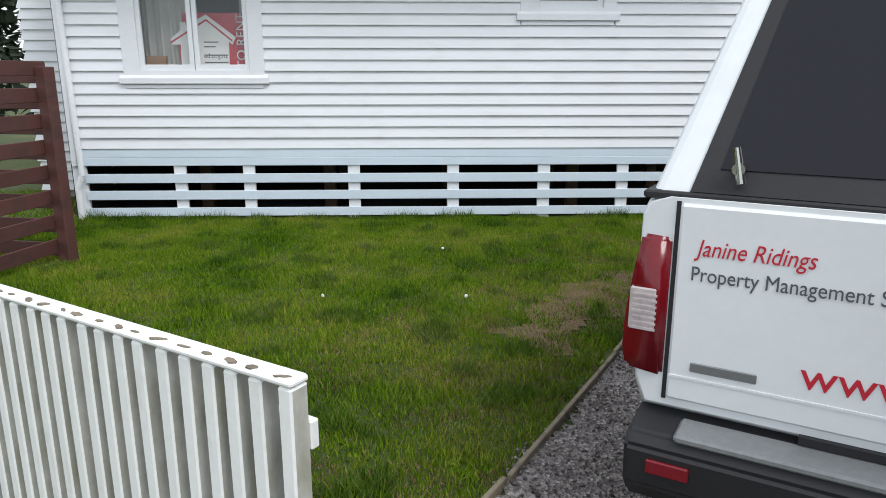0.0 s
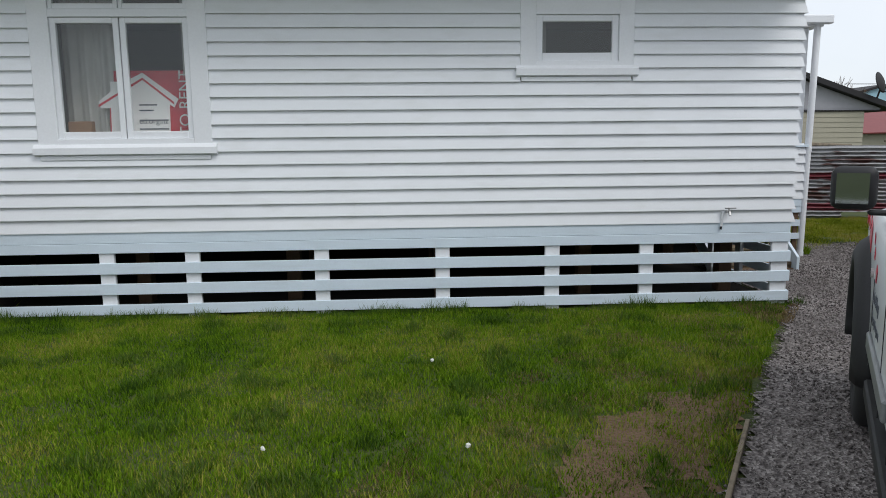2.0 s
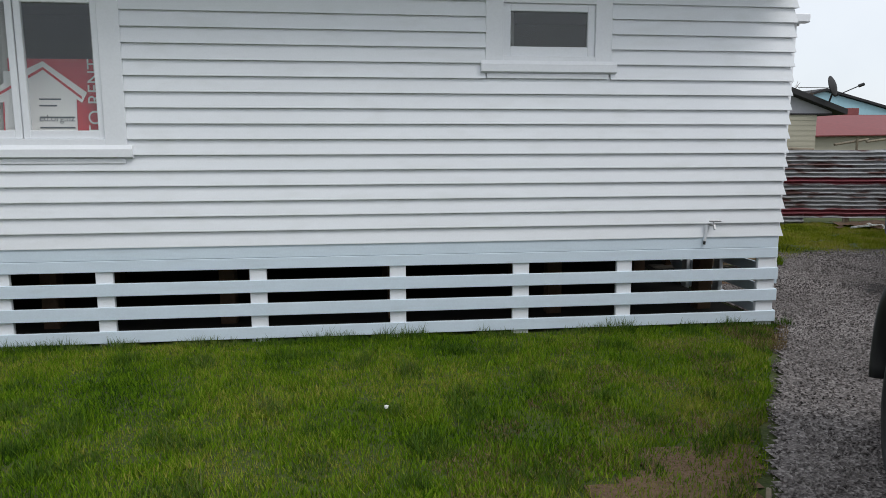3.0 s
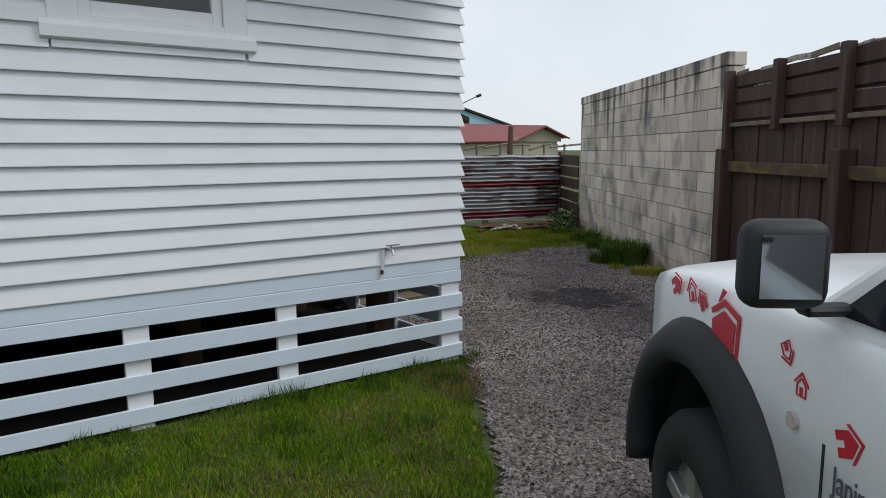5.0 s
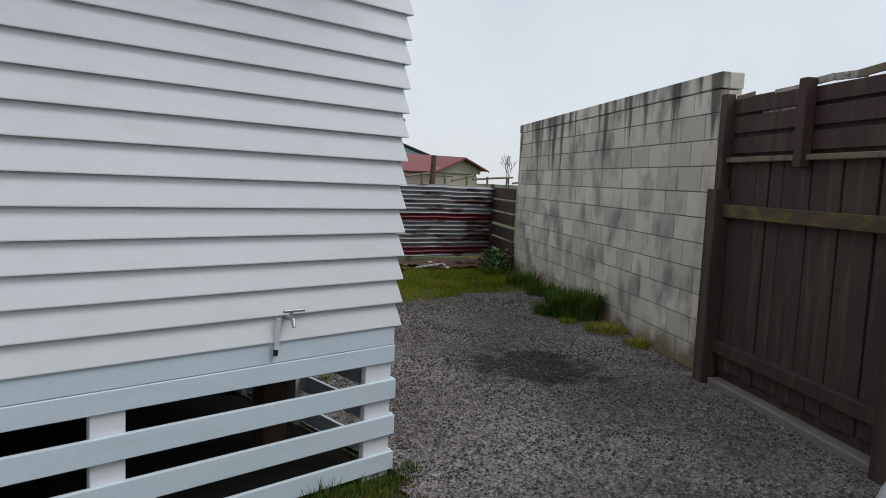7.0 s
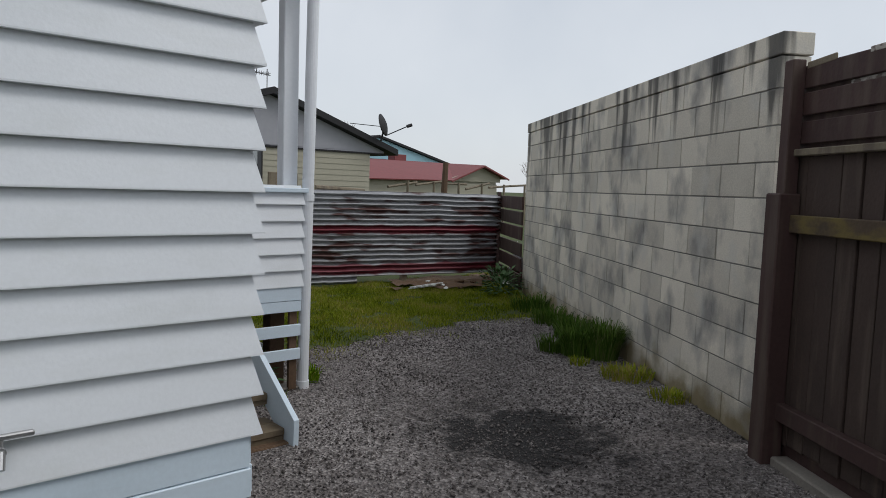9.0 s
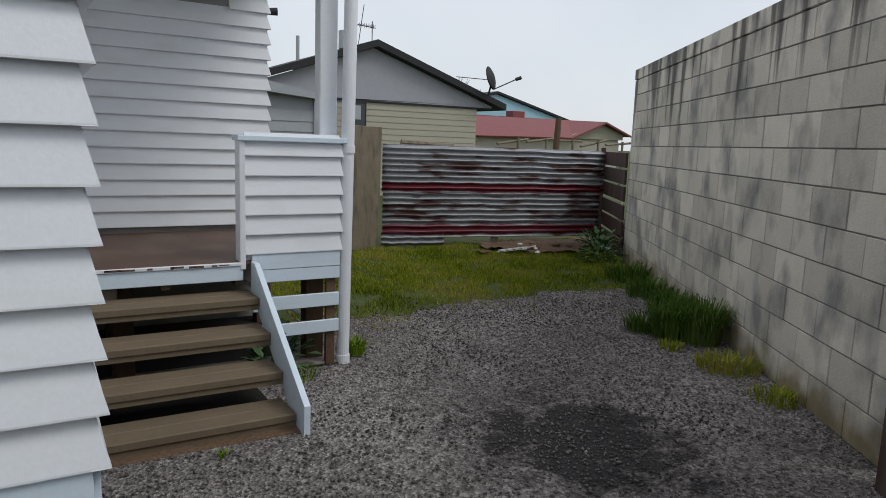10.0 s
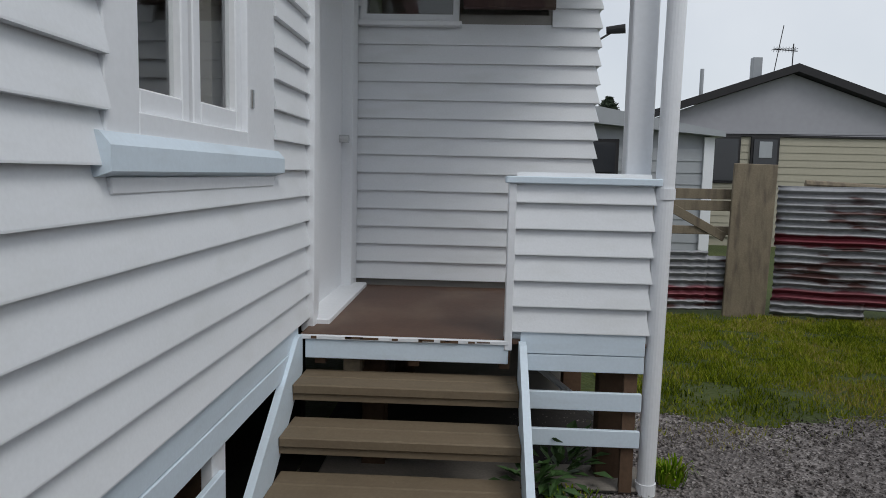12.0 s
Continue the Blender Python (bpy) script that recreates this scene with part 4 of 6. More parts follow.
mesh_thing("waste_pipe", bm, TRIMWHITE, "thin white waste pipe under the porch", "pipe")
mesh_thing("deck_footing", bx(6.8, 8.42, 10.68, 10.95, -0.03, 0.03, bevel=0.01), CONCRETE, "rough concrete footing under the porch", "footing", "structure")

crng = random.Random(5)
for k in range(11):
    a = crng.uniform(6.78, 7.62)
    part("paint_chip", bx(a, a + crng.uniform(0.008, 0.09), 10.6275, 10.6305, 0.727 + crng.uniform(0, 0.006), 0.737 + crng.uniform(0, 0.005)), PILE, deck, "dark chip in the white edge paint")
stairs = thing("porch_stairs", "timber porch stairs with white side strings", "stairs")
for i in range(4):
    y, z = 9.77 + 0.225 * i, 0.087 + 0.158 * i
    part("tread", bx(6.75, 7.764, y, y + 0.125, z - 0.045, z, bevel=0.006), TREAD, stairs, "worn bare timber tread")
    part("tread", bx(6.75, 7.764, y + 0.131, y + 0.255, z - 0.045, z, bevel=0.006), TREAD, stairs, "worn bare timber tread")
    part("tread_cleat", bx(6.75, 7.764, y + 0.012, y + 0.03, z - 0.075, z - 0.046), TREAD, stairs)
for x in (6.716, 7.766):
    bm = prism(bmesh.new(), ((9.665, -0.01), (9.66, 0.16), (10.56, 0.745), (10.638, 0.745), (10.638, 0.57), (9.80, 0.0), (9.80, -0.01)), 0.033, "x", x)
    part("string", bm, BLUEWHITE, stairs, "white painted sloping stair string")
mesh_thing("stair_pad", bx(6.72, 7.8, 9.72, 9.95, -0.03, 0.012, bevel=0.008), SOIL, "bare brown soil strip at the stair foot", "footing", "structure")

screen = thing("porch_screen", "white weatherboard half-height porch screen wall", "porch screen", "structure")
part("screen_core", bx(7.735, 8.36, 10.672, 10.73, 0.75, 1.475), WHITE, screen)
clad(screen, (7.735, 10.646, 0), 0, 0.632, 0.79, 6, ((0, 1, 1.478, 3),), cut=(0.0, 0.02), seed=9)
part("end_trim", bx(7.70, 7.735, 10.632, 10.74, 0.70, 1.478, bevel=0.003), TRIMWHITE, screen)
part("cap", bx(7.685, 8.385, 10.615, 10.75, 1.479, 1.512, bevel=0.004), BLUEWHITE, screen)
part("fascia_board", bx(7.775, 8.352, 10.642, 10.67, 0.688, 0.792, bevel=0.003), BLUEWHITE, screen)
part("fascia_board", bx(7.775, 8.352, 10.645, 10.67, 0.605, 0.685, bevel=0.003), BLUEWHITE, screen)
for z0, z1 in ((0.421, 0.508), (0.245, 0.327)):
    part("base_rail", bx(7.78, 8.35, 10.645, 10.668, z0, z1, bevel=0.003), BLUEWHITE, screen)
part("base_post", bx(8.27, 8.33, 10.669, 10.70, -0.02, 0.60), PILE, screen)
mesh_thing("porch_post", bx(8.245, 8.365, 10.752, 10.85, 0.75, 3.03, bevel=0.006), TRIMWHITE, "white painted timber porch roof post", "post")
dp = thing("porch_downpipe", "white plastic downpipe beside the porch screen", "downpipe")
part("pipe", tube(bmesh.new(), (8.402, 10.70, 0.0), (8.418, 10.65, 3.06), 0.043, seg=20), TRIMWHITE, dp)
part("shoe", tube(bmesh.new(), (8.402, 10.70, -0.01), (8.402, 10.70, 0.06), 0.049, seg=20), TRIMWHITE, dp)
part("joiner", tube(bmesh.new(), (8.410, 10.676, 1.42), (8.410, 10.675, 1.47), 0.048, seg=20), TRIMWHITE, dp)
porch = thing("porch_roof", "white lined porch roof with gutter", "roof", "structure")
part("lining", bx(6.74, 8.48, 10.62, 12.13, 3.03, 3.09), TRIMWHITE, porch)
part("gutter", bx(6.74, 8.55, 10.50, 10.61, 3.05, 3.16, bevel=0.015), TRIMWHITE, porch)
lamp = thing("flood_lamp", "black outdoor sensor lamp on a cable arm", "lamp")
bm = tube(bmesh.new(), (8.34, 12.9, 2.48), (8.55, 13.0, 2.62), 0.008, seg=8)
part("arm", bm, CARBLACK, lamp)
bm = tube(bmesh.new(), (8.52, 13.0, 2.64), (8.66, 12.97, 2.65), 0.028, 0.036)
part("head", bm, CARBLACK, lamp)

# ---- block wall and right fence ----
blockwall = thing("block_wall", "weathered concrete block boundary wall with dark run-off streaks", "wall", "structure",
                  at=Matrix.Translation((10.1, 8.03, 0)) @ Matrix.Rotation(math.atan2(0.832, 0.5545), 4, "Z"))
L, CH, BL = 6.33, 0.2215, 0.4215
part("core", bx(0.01, L - 0.01, -0.185, -0.008, -0.05, 2.40), MORTAR, blockwall)
bmeshes = {}
for c in range(11):
    z, h = c * CH, (CH if c < 10 else 0.196)
    s = 0.0 if c % 2 == 0 else -BL / 2
    while s < L - 0.02:
        a, b = max(s, 0.0), min(s + BL, L)
        k = (round(b - a, 3), h)
        if k not in bmeshes:
            o = bpy.data.meshes.new("block")
            t = bx(0.005, b - a - 0.005, -0.19, 0.0, 0.005, h - 0.005, bevel=0.002)
            t.to_mesh(o)
            t.free()
            o.materials.append(BLOCK)
            bmeshes[k] = o
        piece("block", bmeshes[k], blockwall, pose(a, random.uniform(-0.003, 0.003), z))
        s += BL
bm = bx(-0.006, L + 0.006, -0.20, 0.007, 2.415, 2.55, bevel=0.006)
part("coping", bm, BLOCK, blockwall, "concrete coping along the wall top")

FM = Matrix.Translation((9.93, 7.86, 0)) @ Matrix.Rotation(math.atan2(-0.83, -0.5575), 4, "Z")
fence = thing("timber_fence", "dark brown paling fence with slatted top", "fence", "structure", at=FM)
FL = 9.5
pm = []
for i in range(3):
    o = bpy.data.meshes.new("paling")
    t = bx(0.004, 0.146, 0.03, 0.05, 0.12 + 0.01 * i, 1.79, bevel=0.003)
    t.to_mesh(o)
    t.free()
    o.materials.append(PALING)
    pm.append(o)
for i in range(int(FL / 0.15)):
    piece("paling", pm[i % 3], fence, pose(-0.05 + i * 0.15, random.uniform(-0.004, 0.006), 0, 0, random.uniform(-0.4, 0.4), 0))
for z, hgt in ((1.36, 0.10), (0.27, 0.10)):
    part("fence_rail", bx(0.05, FL, -0.03, 0.03, z, z + hgt, bevel=0.005), MOSSRAIL if z > 1 else BROWN, fence)
part("fence_rail", bx(0.0, FL, -0.02, 0.055, 1.79, 1.83, bevel=0.005), GREYWOOD, fence)
for i, z in enumerate((1.86, 2.02, 2.17)):
    for k in range(10):
        part("top_slat", bx(0.95 * k, 0.95 * k + 0.945, 0.02, 0.045, z, z + 0.125 - 0.02 * (i == 2) * (k % 3 == 1), bevel=0.004), BROWN, fence)
part("backing_board", bx(-0.12, FL, 0.052, 0.07, 0.02, 2.28), BROWN, fence)
frng = random.Random(31)
for k in range(44):
    a, z = 0.1 + 0.21 * k + frng.uniform(-0.05, 0.05), frng.uniform(2.27, 2.31)
    b = part("torn_edge", bx(0, frng.uniform(0.12, 0.42), 0.0, 0.014, 0, frng.uniform(0.015, 0.05), bevel=0.004), FLAKED if k % 3 else GREYWOOD, fence, "flaking pale torn top edge")
    b.matrix_basis = pose(a, 0.018 + 0.017 * (k % 2), z, 0, frng.uniform(-4, 4), 0)
# Pale slivers added for the unidentified pale scrawl in the slat gaps.
for k in range(26):
    b = part("split_batten", bx(0, frng.uniform(0.2, 0.6), 0.0, 0.01, 0, frng.uniform(0.008, 0.02)), FLAKED, fence, "thin pale sliver in a slat gap")
    b.matrix_basis = pose(frng.uniform(0.05, FL - 0.7), 0.041, frng.choice((1.845, 1.99, 2.0, 2.15, 2.16)), 0, frng.uniform(-2.5, 2.5), 0)
for k in range(11):
    part("fence_post", bx(0.95 * k - 0.04, 0.95 * k + 0.045, -0.06, 0.02, 1.74 if k else -0.02, 2.33, bevel=0.006), BROWN, fence)
for x in (0.0, 1.95, 4.2, 6.5, 8.8):
    part("fence_post", bx(x - 0.07, x + 0.07, -0.10, 0.03, -0.03, 1.58, bevel=0.008), BROWN, fence)
part("fence_kerb", bx(0.08, FL, -0.05, 0.08, -0.04, 0.06, bevel=0.01), CONCRETE, fence)

# ---- rear boundary: corrugated iron, rails, planks ----
def sheet(bm, s0, s1, z0, z1, y=0.0, pitch=0.080, amp=0.022, bend=0.0):
    """Corrugated sheet with its ribs running along x."""
    rows, nx = int((z1 - z0) / (pitch / 8)), 24
    grid = []
    for j in range(rows + 1):
        z = z0 + (z1 - z0) * j / rows
        grid.append([bm.verts.new((s0 + (s1 - s0) * i / nx, y + amp * math.sin(2 * math.pi * z / pitch) + bend * ((i / nx - 0.5) ** 2) + 0.012 * noise.noise((i * 0.5, z * 3, s0)),
                                   z + 0.012 * noise.noise((s0 + i * 0.35, 0, z0 + y)))) for i in range(nx + 1)])
    for a, b in zip(grid, grid[1:]):
        for i in range(nx):
            bm.faces.new((a[i], a[i + 1], b[i + 1], b[i]))
    return bm


AX, AY, BX, BY = 10.9, 15.35, 14.42, 14.62
ironf = thing("iron_fence", "rusty corrugated iron fence with faded red bands", "fence", "structure",
              at=Matrix.Translation((AX, AY, 0)) @ Matrix.Rotation(math.atan2(BY - AY, BX - AX), 4, "Z"))
IL = math.hypot(BX - AX, BY - AY)


def iron_part(name, s0, s1, z0, z1, y, label, tilt=0.0, **k):
    ob = part(name, sheet(bmesh.new(), s0, s1, z0, z1, y, **k), IRON, ironf, label, smooth=True)
    ob.matrix_basis = pose(0, 0, 0, 0, tilt, 0)
    sol = ob.modifiers.new("thick", "SOLIDIFY")
    sol.thickness = 0.002
    return ob


iron_part("iron_sheet", 0.0, IL, 0.80, 1.47, -0.02, "bare galvanised sheet rusting along its top")
iron_part("iron_sheet", 0.02, IL - 0.02, 0.13, 0.86, 0.0, "red-striped corrugated sheet")
iron_part("iron_sheet", 0.0, 0.95, 0.02, 0.22, -0.03, "short pale offcut of corrugated sheet")
for s in (0.1, 1.8, IL - 0.05):
    part("fence_post", bx(s - 0.05, s + 0.05, 0.03, 0.12, -0.02, 1.42, bevel=0.006), GREYWOOD, ironf)
part("old_log", tube(bmesh.new(), (0.3, 0.1, 1.49), (1.1, 0.12, 1.47), 0.05, 0.03, seg=8), GREYWOOD, ironf, "grey driftwood log lying along the top")

lowf = thing("rail_fence", "grey timber rail fence with iron offcuts", "fence", "structure", at=pose(0, 15.40, 0))
for z in (1.30, 1.17, 0.90):
    part("fence_rail", bx(8.4, 10.9, 0.0, 0.03, z, z + 0.115 - 0.02 * (z < 1), bevel=0.005), GREYWOOD, lowf)
b = part("brace", bx(0, 0.9, -0.02, 0.0, 0, 0.10, bevel=0.004), GREYWOOD, lowf)
b.matrix_basis = pose(9.55, 0, 1.25, 0, 28, 0)
for s0, s1, z1, y in ((8.5, 9.7, 0.72, -0.02), (9.55, 10.18, 0.72, -0.05), (10.1, 10.6, 0.66, -0.02)):
    ob = part("iron_offcut", sheet(bmesh.new(), s0, s1, 0.04, z1, y), IRON, lowf, smooth=True)
    ob.modifiers.new("thick", "SOLIDIFY").thickness = 0.002
b = part("upright_plank", bx(-0.235, 0.235, -0.05, -0.01, -0.02, 1.70, bevel=0.006), GREYWOOD, lowf, "wide weathered upright plank")
b.matrix_basis = pose(10.60, -0.06, 0, 0, 1.0, 0)
corner = thing("corner_fence", "short dark plank fence closing the corner", "fence", "structure",
               at=Matrix.Translation((14.45, 14.62, 0)) @ Matrix.Rotation(math.atan2(-0.832, -0.5545), 4, "Z"))
for i, z in enumerate((0.08, 0.32, 0.55, 0.80, 1.03, 1.26)):
    part("plank", bx(-0.05, 1.6, -0.02, 0.01, z, z + 0.2, bevel=0.005), BROWN if i % 2 else PALING, corner)
part("fence_post", bx(-0.05, 0.05, -0.08, -0.02, -0.02, 1.52, bevel=0.006), BROWN, corner)
for i in range(2):
    ob = part("bent_iron", sheet(bmesh.new(), 0.0, 1.2, 0.05 + 0.25 * i, 0.42 + 0.25 * i, 0.06 + 0.05 * i, bend=0.5), IRON, corner, "crumpled grey iron offcut", smooth=True)
    ob.matrix_basis = pose(0.1, 0, 0.05, 0, 8 + 6 * i, 0)
    ob.modifiers.new("thick", "SOLIDIFY").thickness = 0.002

pal = thing("broken_slats", "broken white slatted timber lying on the grass", "timber", at=pose(12.55, 14.25, 0.06, -12, 4, 30))
for i in range(4):
    part("slat", bx(-0.25, 0.3, -0.14 + 0.10 * i, -0.09 + 0.10 * i, 0, 0.02, bevel=0.003), PICKET, pal)
part("cross_slat", bx(-0.2, -0.14, -0.18, 0.26, -0.02, -0.001, bevel=0.003), PICKET, pal)
rng = random.Random(8)
for i in range(12):
    x, y = rng.uniform(12.5, 14.2), rng.uniform(13.9, 14.7)
    bm = bmesh.new()
    bmesh.ops.create_icosphere(bm, subdivisions=1, radius=rng.uniform(0.04, 0.1))
    for v in bm.verts:
        v.co *= rng.uniform(0.7, 1.2)
        v.co.z *= 0.5
    ob = mesh_thing("rubble_lump", bm, PAPERLITTER if i % 3 == 0 else SOIL, "loose lump of rubble on the soil heap", "rubble", group="rubble on the heap")
    ob.location = (x, y, 0.05)
for x, y in ((3.19, 6.33), (2.28, 4.93), (3.32, 4.89)):
    bm = bmesh.new()
    bmesh.ops.create_icosphere(bm, subdivisions=1, radius=0.014)
    for v in bm.verts:
        v.co *= rng.uniform(0.6, 1.3)
    ob = mesh_thing("litter_scrap", bm, PAPERLITTER, "small pale scrap lying in the lawn", "litter", group="scraps in the lawn")
    ob.location = (x, y, 0.04)


def weed(x, y, h, n, seed):
    """Broad-leaved weed: stems with pointed leaves."""
    r = random.Random(seed)
    vs, fs = [], []
    for _ in range(n):
        a, e = r.uniform(0, 6.28), r.uniform(0.25, 1.3)
        d = Vector((math.cos(a) * math.cos(e), math.sin(a) * math.cos(e), math.sin(e)))
        c = Vector((0, 0, 0.02)) + d * h * r.uniform(0.25, 1.0)
        side = d.cross(Vector((0, 0, 1))).normalized() * 0.022 * r.uniform(0.7, 1.5)
        tip = c + (d + Vector((0, 0, -0.5))).normalized() * 0.10 * r.uniform(0.7, 1.3)
        b = len(vs)
        mid = (c + tip) / 2 + Vector((0, 0, 0.012))
        vs += [c, mid + side, tip, mid - side]
        fs.append((b, b + 1, b + 2, b + 3))
    me = bpy.data.meshes.new("weed")
    me.from_pydata(vs, [], fs)
    me.materials.append(LEAF)
    ob = tagged(new("weed", me), "broad-leaved green weed growing from the ground", "weed", kind="stuff")
    ob.location = (x, y, 0)


weed(13.1, 13.25, 0.42, 160, 1)
weed(13.35, 13.5, 0.35, 120, 2)
weed(8.0, 10.75, 0.22, 60, 3)
weed(7.85, 10.6, 0.15, 40, 4)

# ---- front fences ----
picket = thing("picket_fence", "worn white picket fence with slanted capping", "fence", "structure",
               at=Matrix.Translation((2.745, 1.435, 0)) @ Matrix.Rotation(math.atan2(0.66, -1.0), 4, "Z"))
for i in range(23):
    bm = bx(-0.02, 0.02, -0.04, 0.014, 0.04, 0.965, bevel=0.005)
    ob = part("picket", bm, PICKET, picket)
    # Side faces greyer: mildew, plus the shade of the gaps put into the colour.
    ob.data.materials.append(MILDEW_SHADE)
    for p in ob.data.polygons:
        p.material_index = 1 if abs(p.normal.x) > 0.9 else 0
    ob.matrix_basis = pose(0.024 + 0.081 * i, 0, 0, 0, random.uniform(-0.5, 0.5), 0)
    b = part("bare_knot", prism(bmesh.new(), ((-0.016, 0.0), (-0.004, 0.009), (0.013, 0.006), (0.017, -0.003), (0.004, -0.009), (-0.012, -0.006)), 0.003, "z", 0.0), GREYWOOD, picket, "bare grey patch on the cap")
    b.matrix_basis = pose(0.03 + 0.081 * i + random.uniform(-0.012, 0.012), 0.003, 0.984, 0, 0, random.uniform(-25, 25)) @ Matrix.Diagonal((random.uniform(0.8, 1.6), random.uniform(0.5, 1.2), 1, 1))
part("cap_rail", bx(-0.002, 1.85, -0.042, 0.017, 0.966, 0.985, bevel=0.007), PICKET, picket)
for z in (0.25, 0.80):
    part("fence_rail", bx(0.0, 1.85, -0.066, -0.041, z, z + 0.07, bevel=0.004), PICKET, picket)

slat = thing("slatted_fence", "dark red-brown horizontal slatted fence", "fence", "structure",
             at=Matrix.Translation((-0.13, 6.16, 0)) @ Matrix.Rotation(math.atan2(-1, -0.24), 4, "Z"))
part("fence_post", bx(-0.06, 0.06, -0.05, 0.05, -0.02, 1.66, bevel=0.006), REDWOOD, slat)
part("fence_post", bx(1.6, 1.72, -0.05, 0.05, -0.02, 1.66, bevel=0.006), REDWOOD, slat)
for i in range(8):
    part("slat", bx(-0.08, 3.4, -0.075, -0.052, 0.08 + 0.215 * i, 0.20 + 0.215 * i, bevel=0.004), REDWOOD, slat)
slat2 = thing("slatted_fence", "dark red-brown slatted return fence", "fence", "structure", at=pose(-0.13, 6.2, 0, 0, 0, 168))
for i in range(8):
    part("slat", bx(0.06, 2.6, -0.02, 0.005, 0.02 + 0.215 * i, 0.14 + 0.215 * i, bevel=0.004), REDWOOD, slat2)

# ---- pickup truck ----
CAR = pose(3.655, 2.13, 0, 0, 0, -31.7)
truck = thing("pickup_truck", "white pickup truck with canopy and red house decals", "pickup truck", at=CAR)
HW, CW = 0.88, 0.88   # half width, centre line


def loft(bm, secs, cap=True):
    rings = [[bm.verts.new(p) for p in s] for s in secs]
    k = len(rings[0])
    for a, b in zip(rings, rings[1:]):
        for i in range(k):
            bm.faces.new((a[i], a[(i + 1) % k], b[(i + 1) % k], b[i]))
    if cap:
        bm.faces.new(rings[0][::-1]), bm.faces.new(rings[-1])
    bmesh.ops.recalc_face_normals(bm, faces=bm.faces)
    return bm


def ring(f, w, zb, zt, crown=0.0, sh=0.035):
    """Body cross-section at f metres ahead of the tail."""
    pts = []
    for sx in (-1, 1):
        side = [(w * 0.95, zb), (w * 0.985, zb + 0.08), (w, zb + 0.2), (w, zt - 0.22), (w * 0.997, zt - 0.06), (w - sh * 0.6, zt - 0.02), (w - sh - 0.04, zt), (w * 0.5, zt + crown)]
        pts.append([(CW + sx * a, f, b) for a, b in side])
    return pts[0] + pts[1][::-1]


secs = [ring(0.0, 0.86, 0.60, 1.25), ring(0.06, HW, 0.56, 1.25), ring(0.5, HW, 0.47, 1.25), ring(1.72, HW, 0.45, 1.24), ring(1.80, HW, 0.45, 1.20),
        ring(2.6, HW, 0.45, 1.18), ring(3.14, HW, 0.45, 1.19, 0.01), ring(3.30, HW, 0.46, 1.195, 0.02), ring(3.62, HW - 0.002, 0.47, 1.185, 0.03), ring(3.88, HW - 0.01, 0.48, 1.165, 0.035),
        ring(4.06, HW - 0.045, 0.50, 1.125, 0.035), ring(4.17, HW - 0.12, 0.52, 1.03, 0.03), ring(4.22, HW - 0.20, 0.55, 0.92, 0.02)]
body = part("body", loft(bmesh.new(), secs), CARWHITE, truck, smooth=True)
WF, WR, WHR = 3.53, 0.98, 0.365
cut = bmesh.new()
for f in (WF, WR):
    for x0, x1 in ((-0.2, 0.30), (1.46, 1.96)):
        tube(cut, (x0, f, 0.47), (x1, f, 0.47), 0.445, seg=40)
cme = bpy.data.meshes.new("cut")
cut.to_mesh(cme)
cut.free()
cutter = new("cutter", cme)
cutter.matrix_world = CAR
mod = body.modifiers.new("wells", "BOOLEAN")
mod.operation, mod.object, mod.solver = "DIFFERENCE", cutter, "EXACT"
bpy.context.view_layer.update()
done = bpy.data.meshes.new_from_object(body.evaluated_get(bpy.context.evaluated_depsgraph_get()))
body.modifiers.clear()
body.data = done
bpy.data.objects.remove(cutter)
for p in done.polygons:
    p.use_smooth = p.area < 0.25
for x0, x1 in ((0.31, 0.34), (1.42, 1.45)):
    for f in (WF, WR):
        part("wheel_well", tube(bmesh.new(), (x0, f, 0.50), (x1, f, 0.50), 0.47, seg=24), WELL, truck)


def upper(bm, base, top, z0, z1, bev=0.05):
    """Cab or canopy shell: base and top are (rear, front, half width)."""
    vs = [bm.verts.new((CW + sx * w, f, z)) for (r, fr, w), z in ((base, z0), (top, z1)) for f in (r, fr) for sx in (-1, 1) for w in (w,)]
    fs = [bm.faces.new([vs[i] for i in q]) for q in ((0, 2, 3, 1), (4, 5, 7, 6), (0, 1, 5, 4), (3, 2, 6, 7), (2, 0, 4, 6), (1, 3, 7, 5))]
    up = [e for e in bm.edges if not (e.verts[0].co.z < z0 + 0.01 and e.verts[1].co.z < z0 + 0.01)]
    bmesh.ops.bevel(bm, geom=up, offset=bev, segments=4, affect="EDGES", profile=0.6)
    bmesh.ops.recalc_face_normals(bm, faces=bm.faces)
    return bm


def panel(corners, u0, u1, v0, v1, off, thick, skew=(0, 0, 0, 0)):
    """Thin panel lying on a quad face (corners: low-a, low-b, high-b, high-a)."""
    a, b, c, d = [Vector(p) for p in corners]
    nrm = (b - a).cross(d - a).normalized()

    def at(u, v):
        return (a * (1 - u) + b * u) * (1 - v) + (d * (1 - u) + c * u) * v
    bm = bmesh.new()
    q = [at(u0 + skew[0], v0), at(u1 + skew[1], v0), at(u1 + skew[2], v1), at(u0 + skew[3], v1)]
    lo, hi = [bm.verts.new(p + nrm * off) for p in q], [bm.verts.new(p + nrm * (off + thick)) for p in q]
    bm.faces.new(lo[::-1]), bm.faces.new(hi)
    for i in range(4):
        bm.faces.new((lo[i], lo[(i + 1) % 4], hi[(i + 1) % 4], hi[i]))
    bmesh.ops.recalc_face_normals(bm, faces=bm.faces)
    return bm


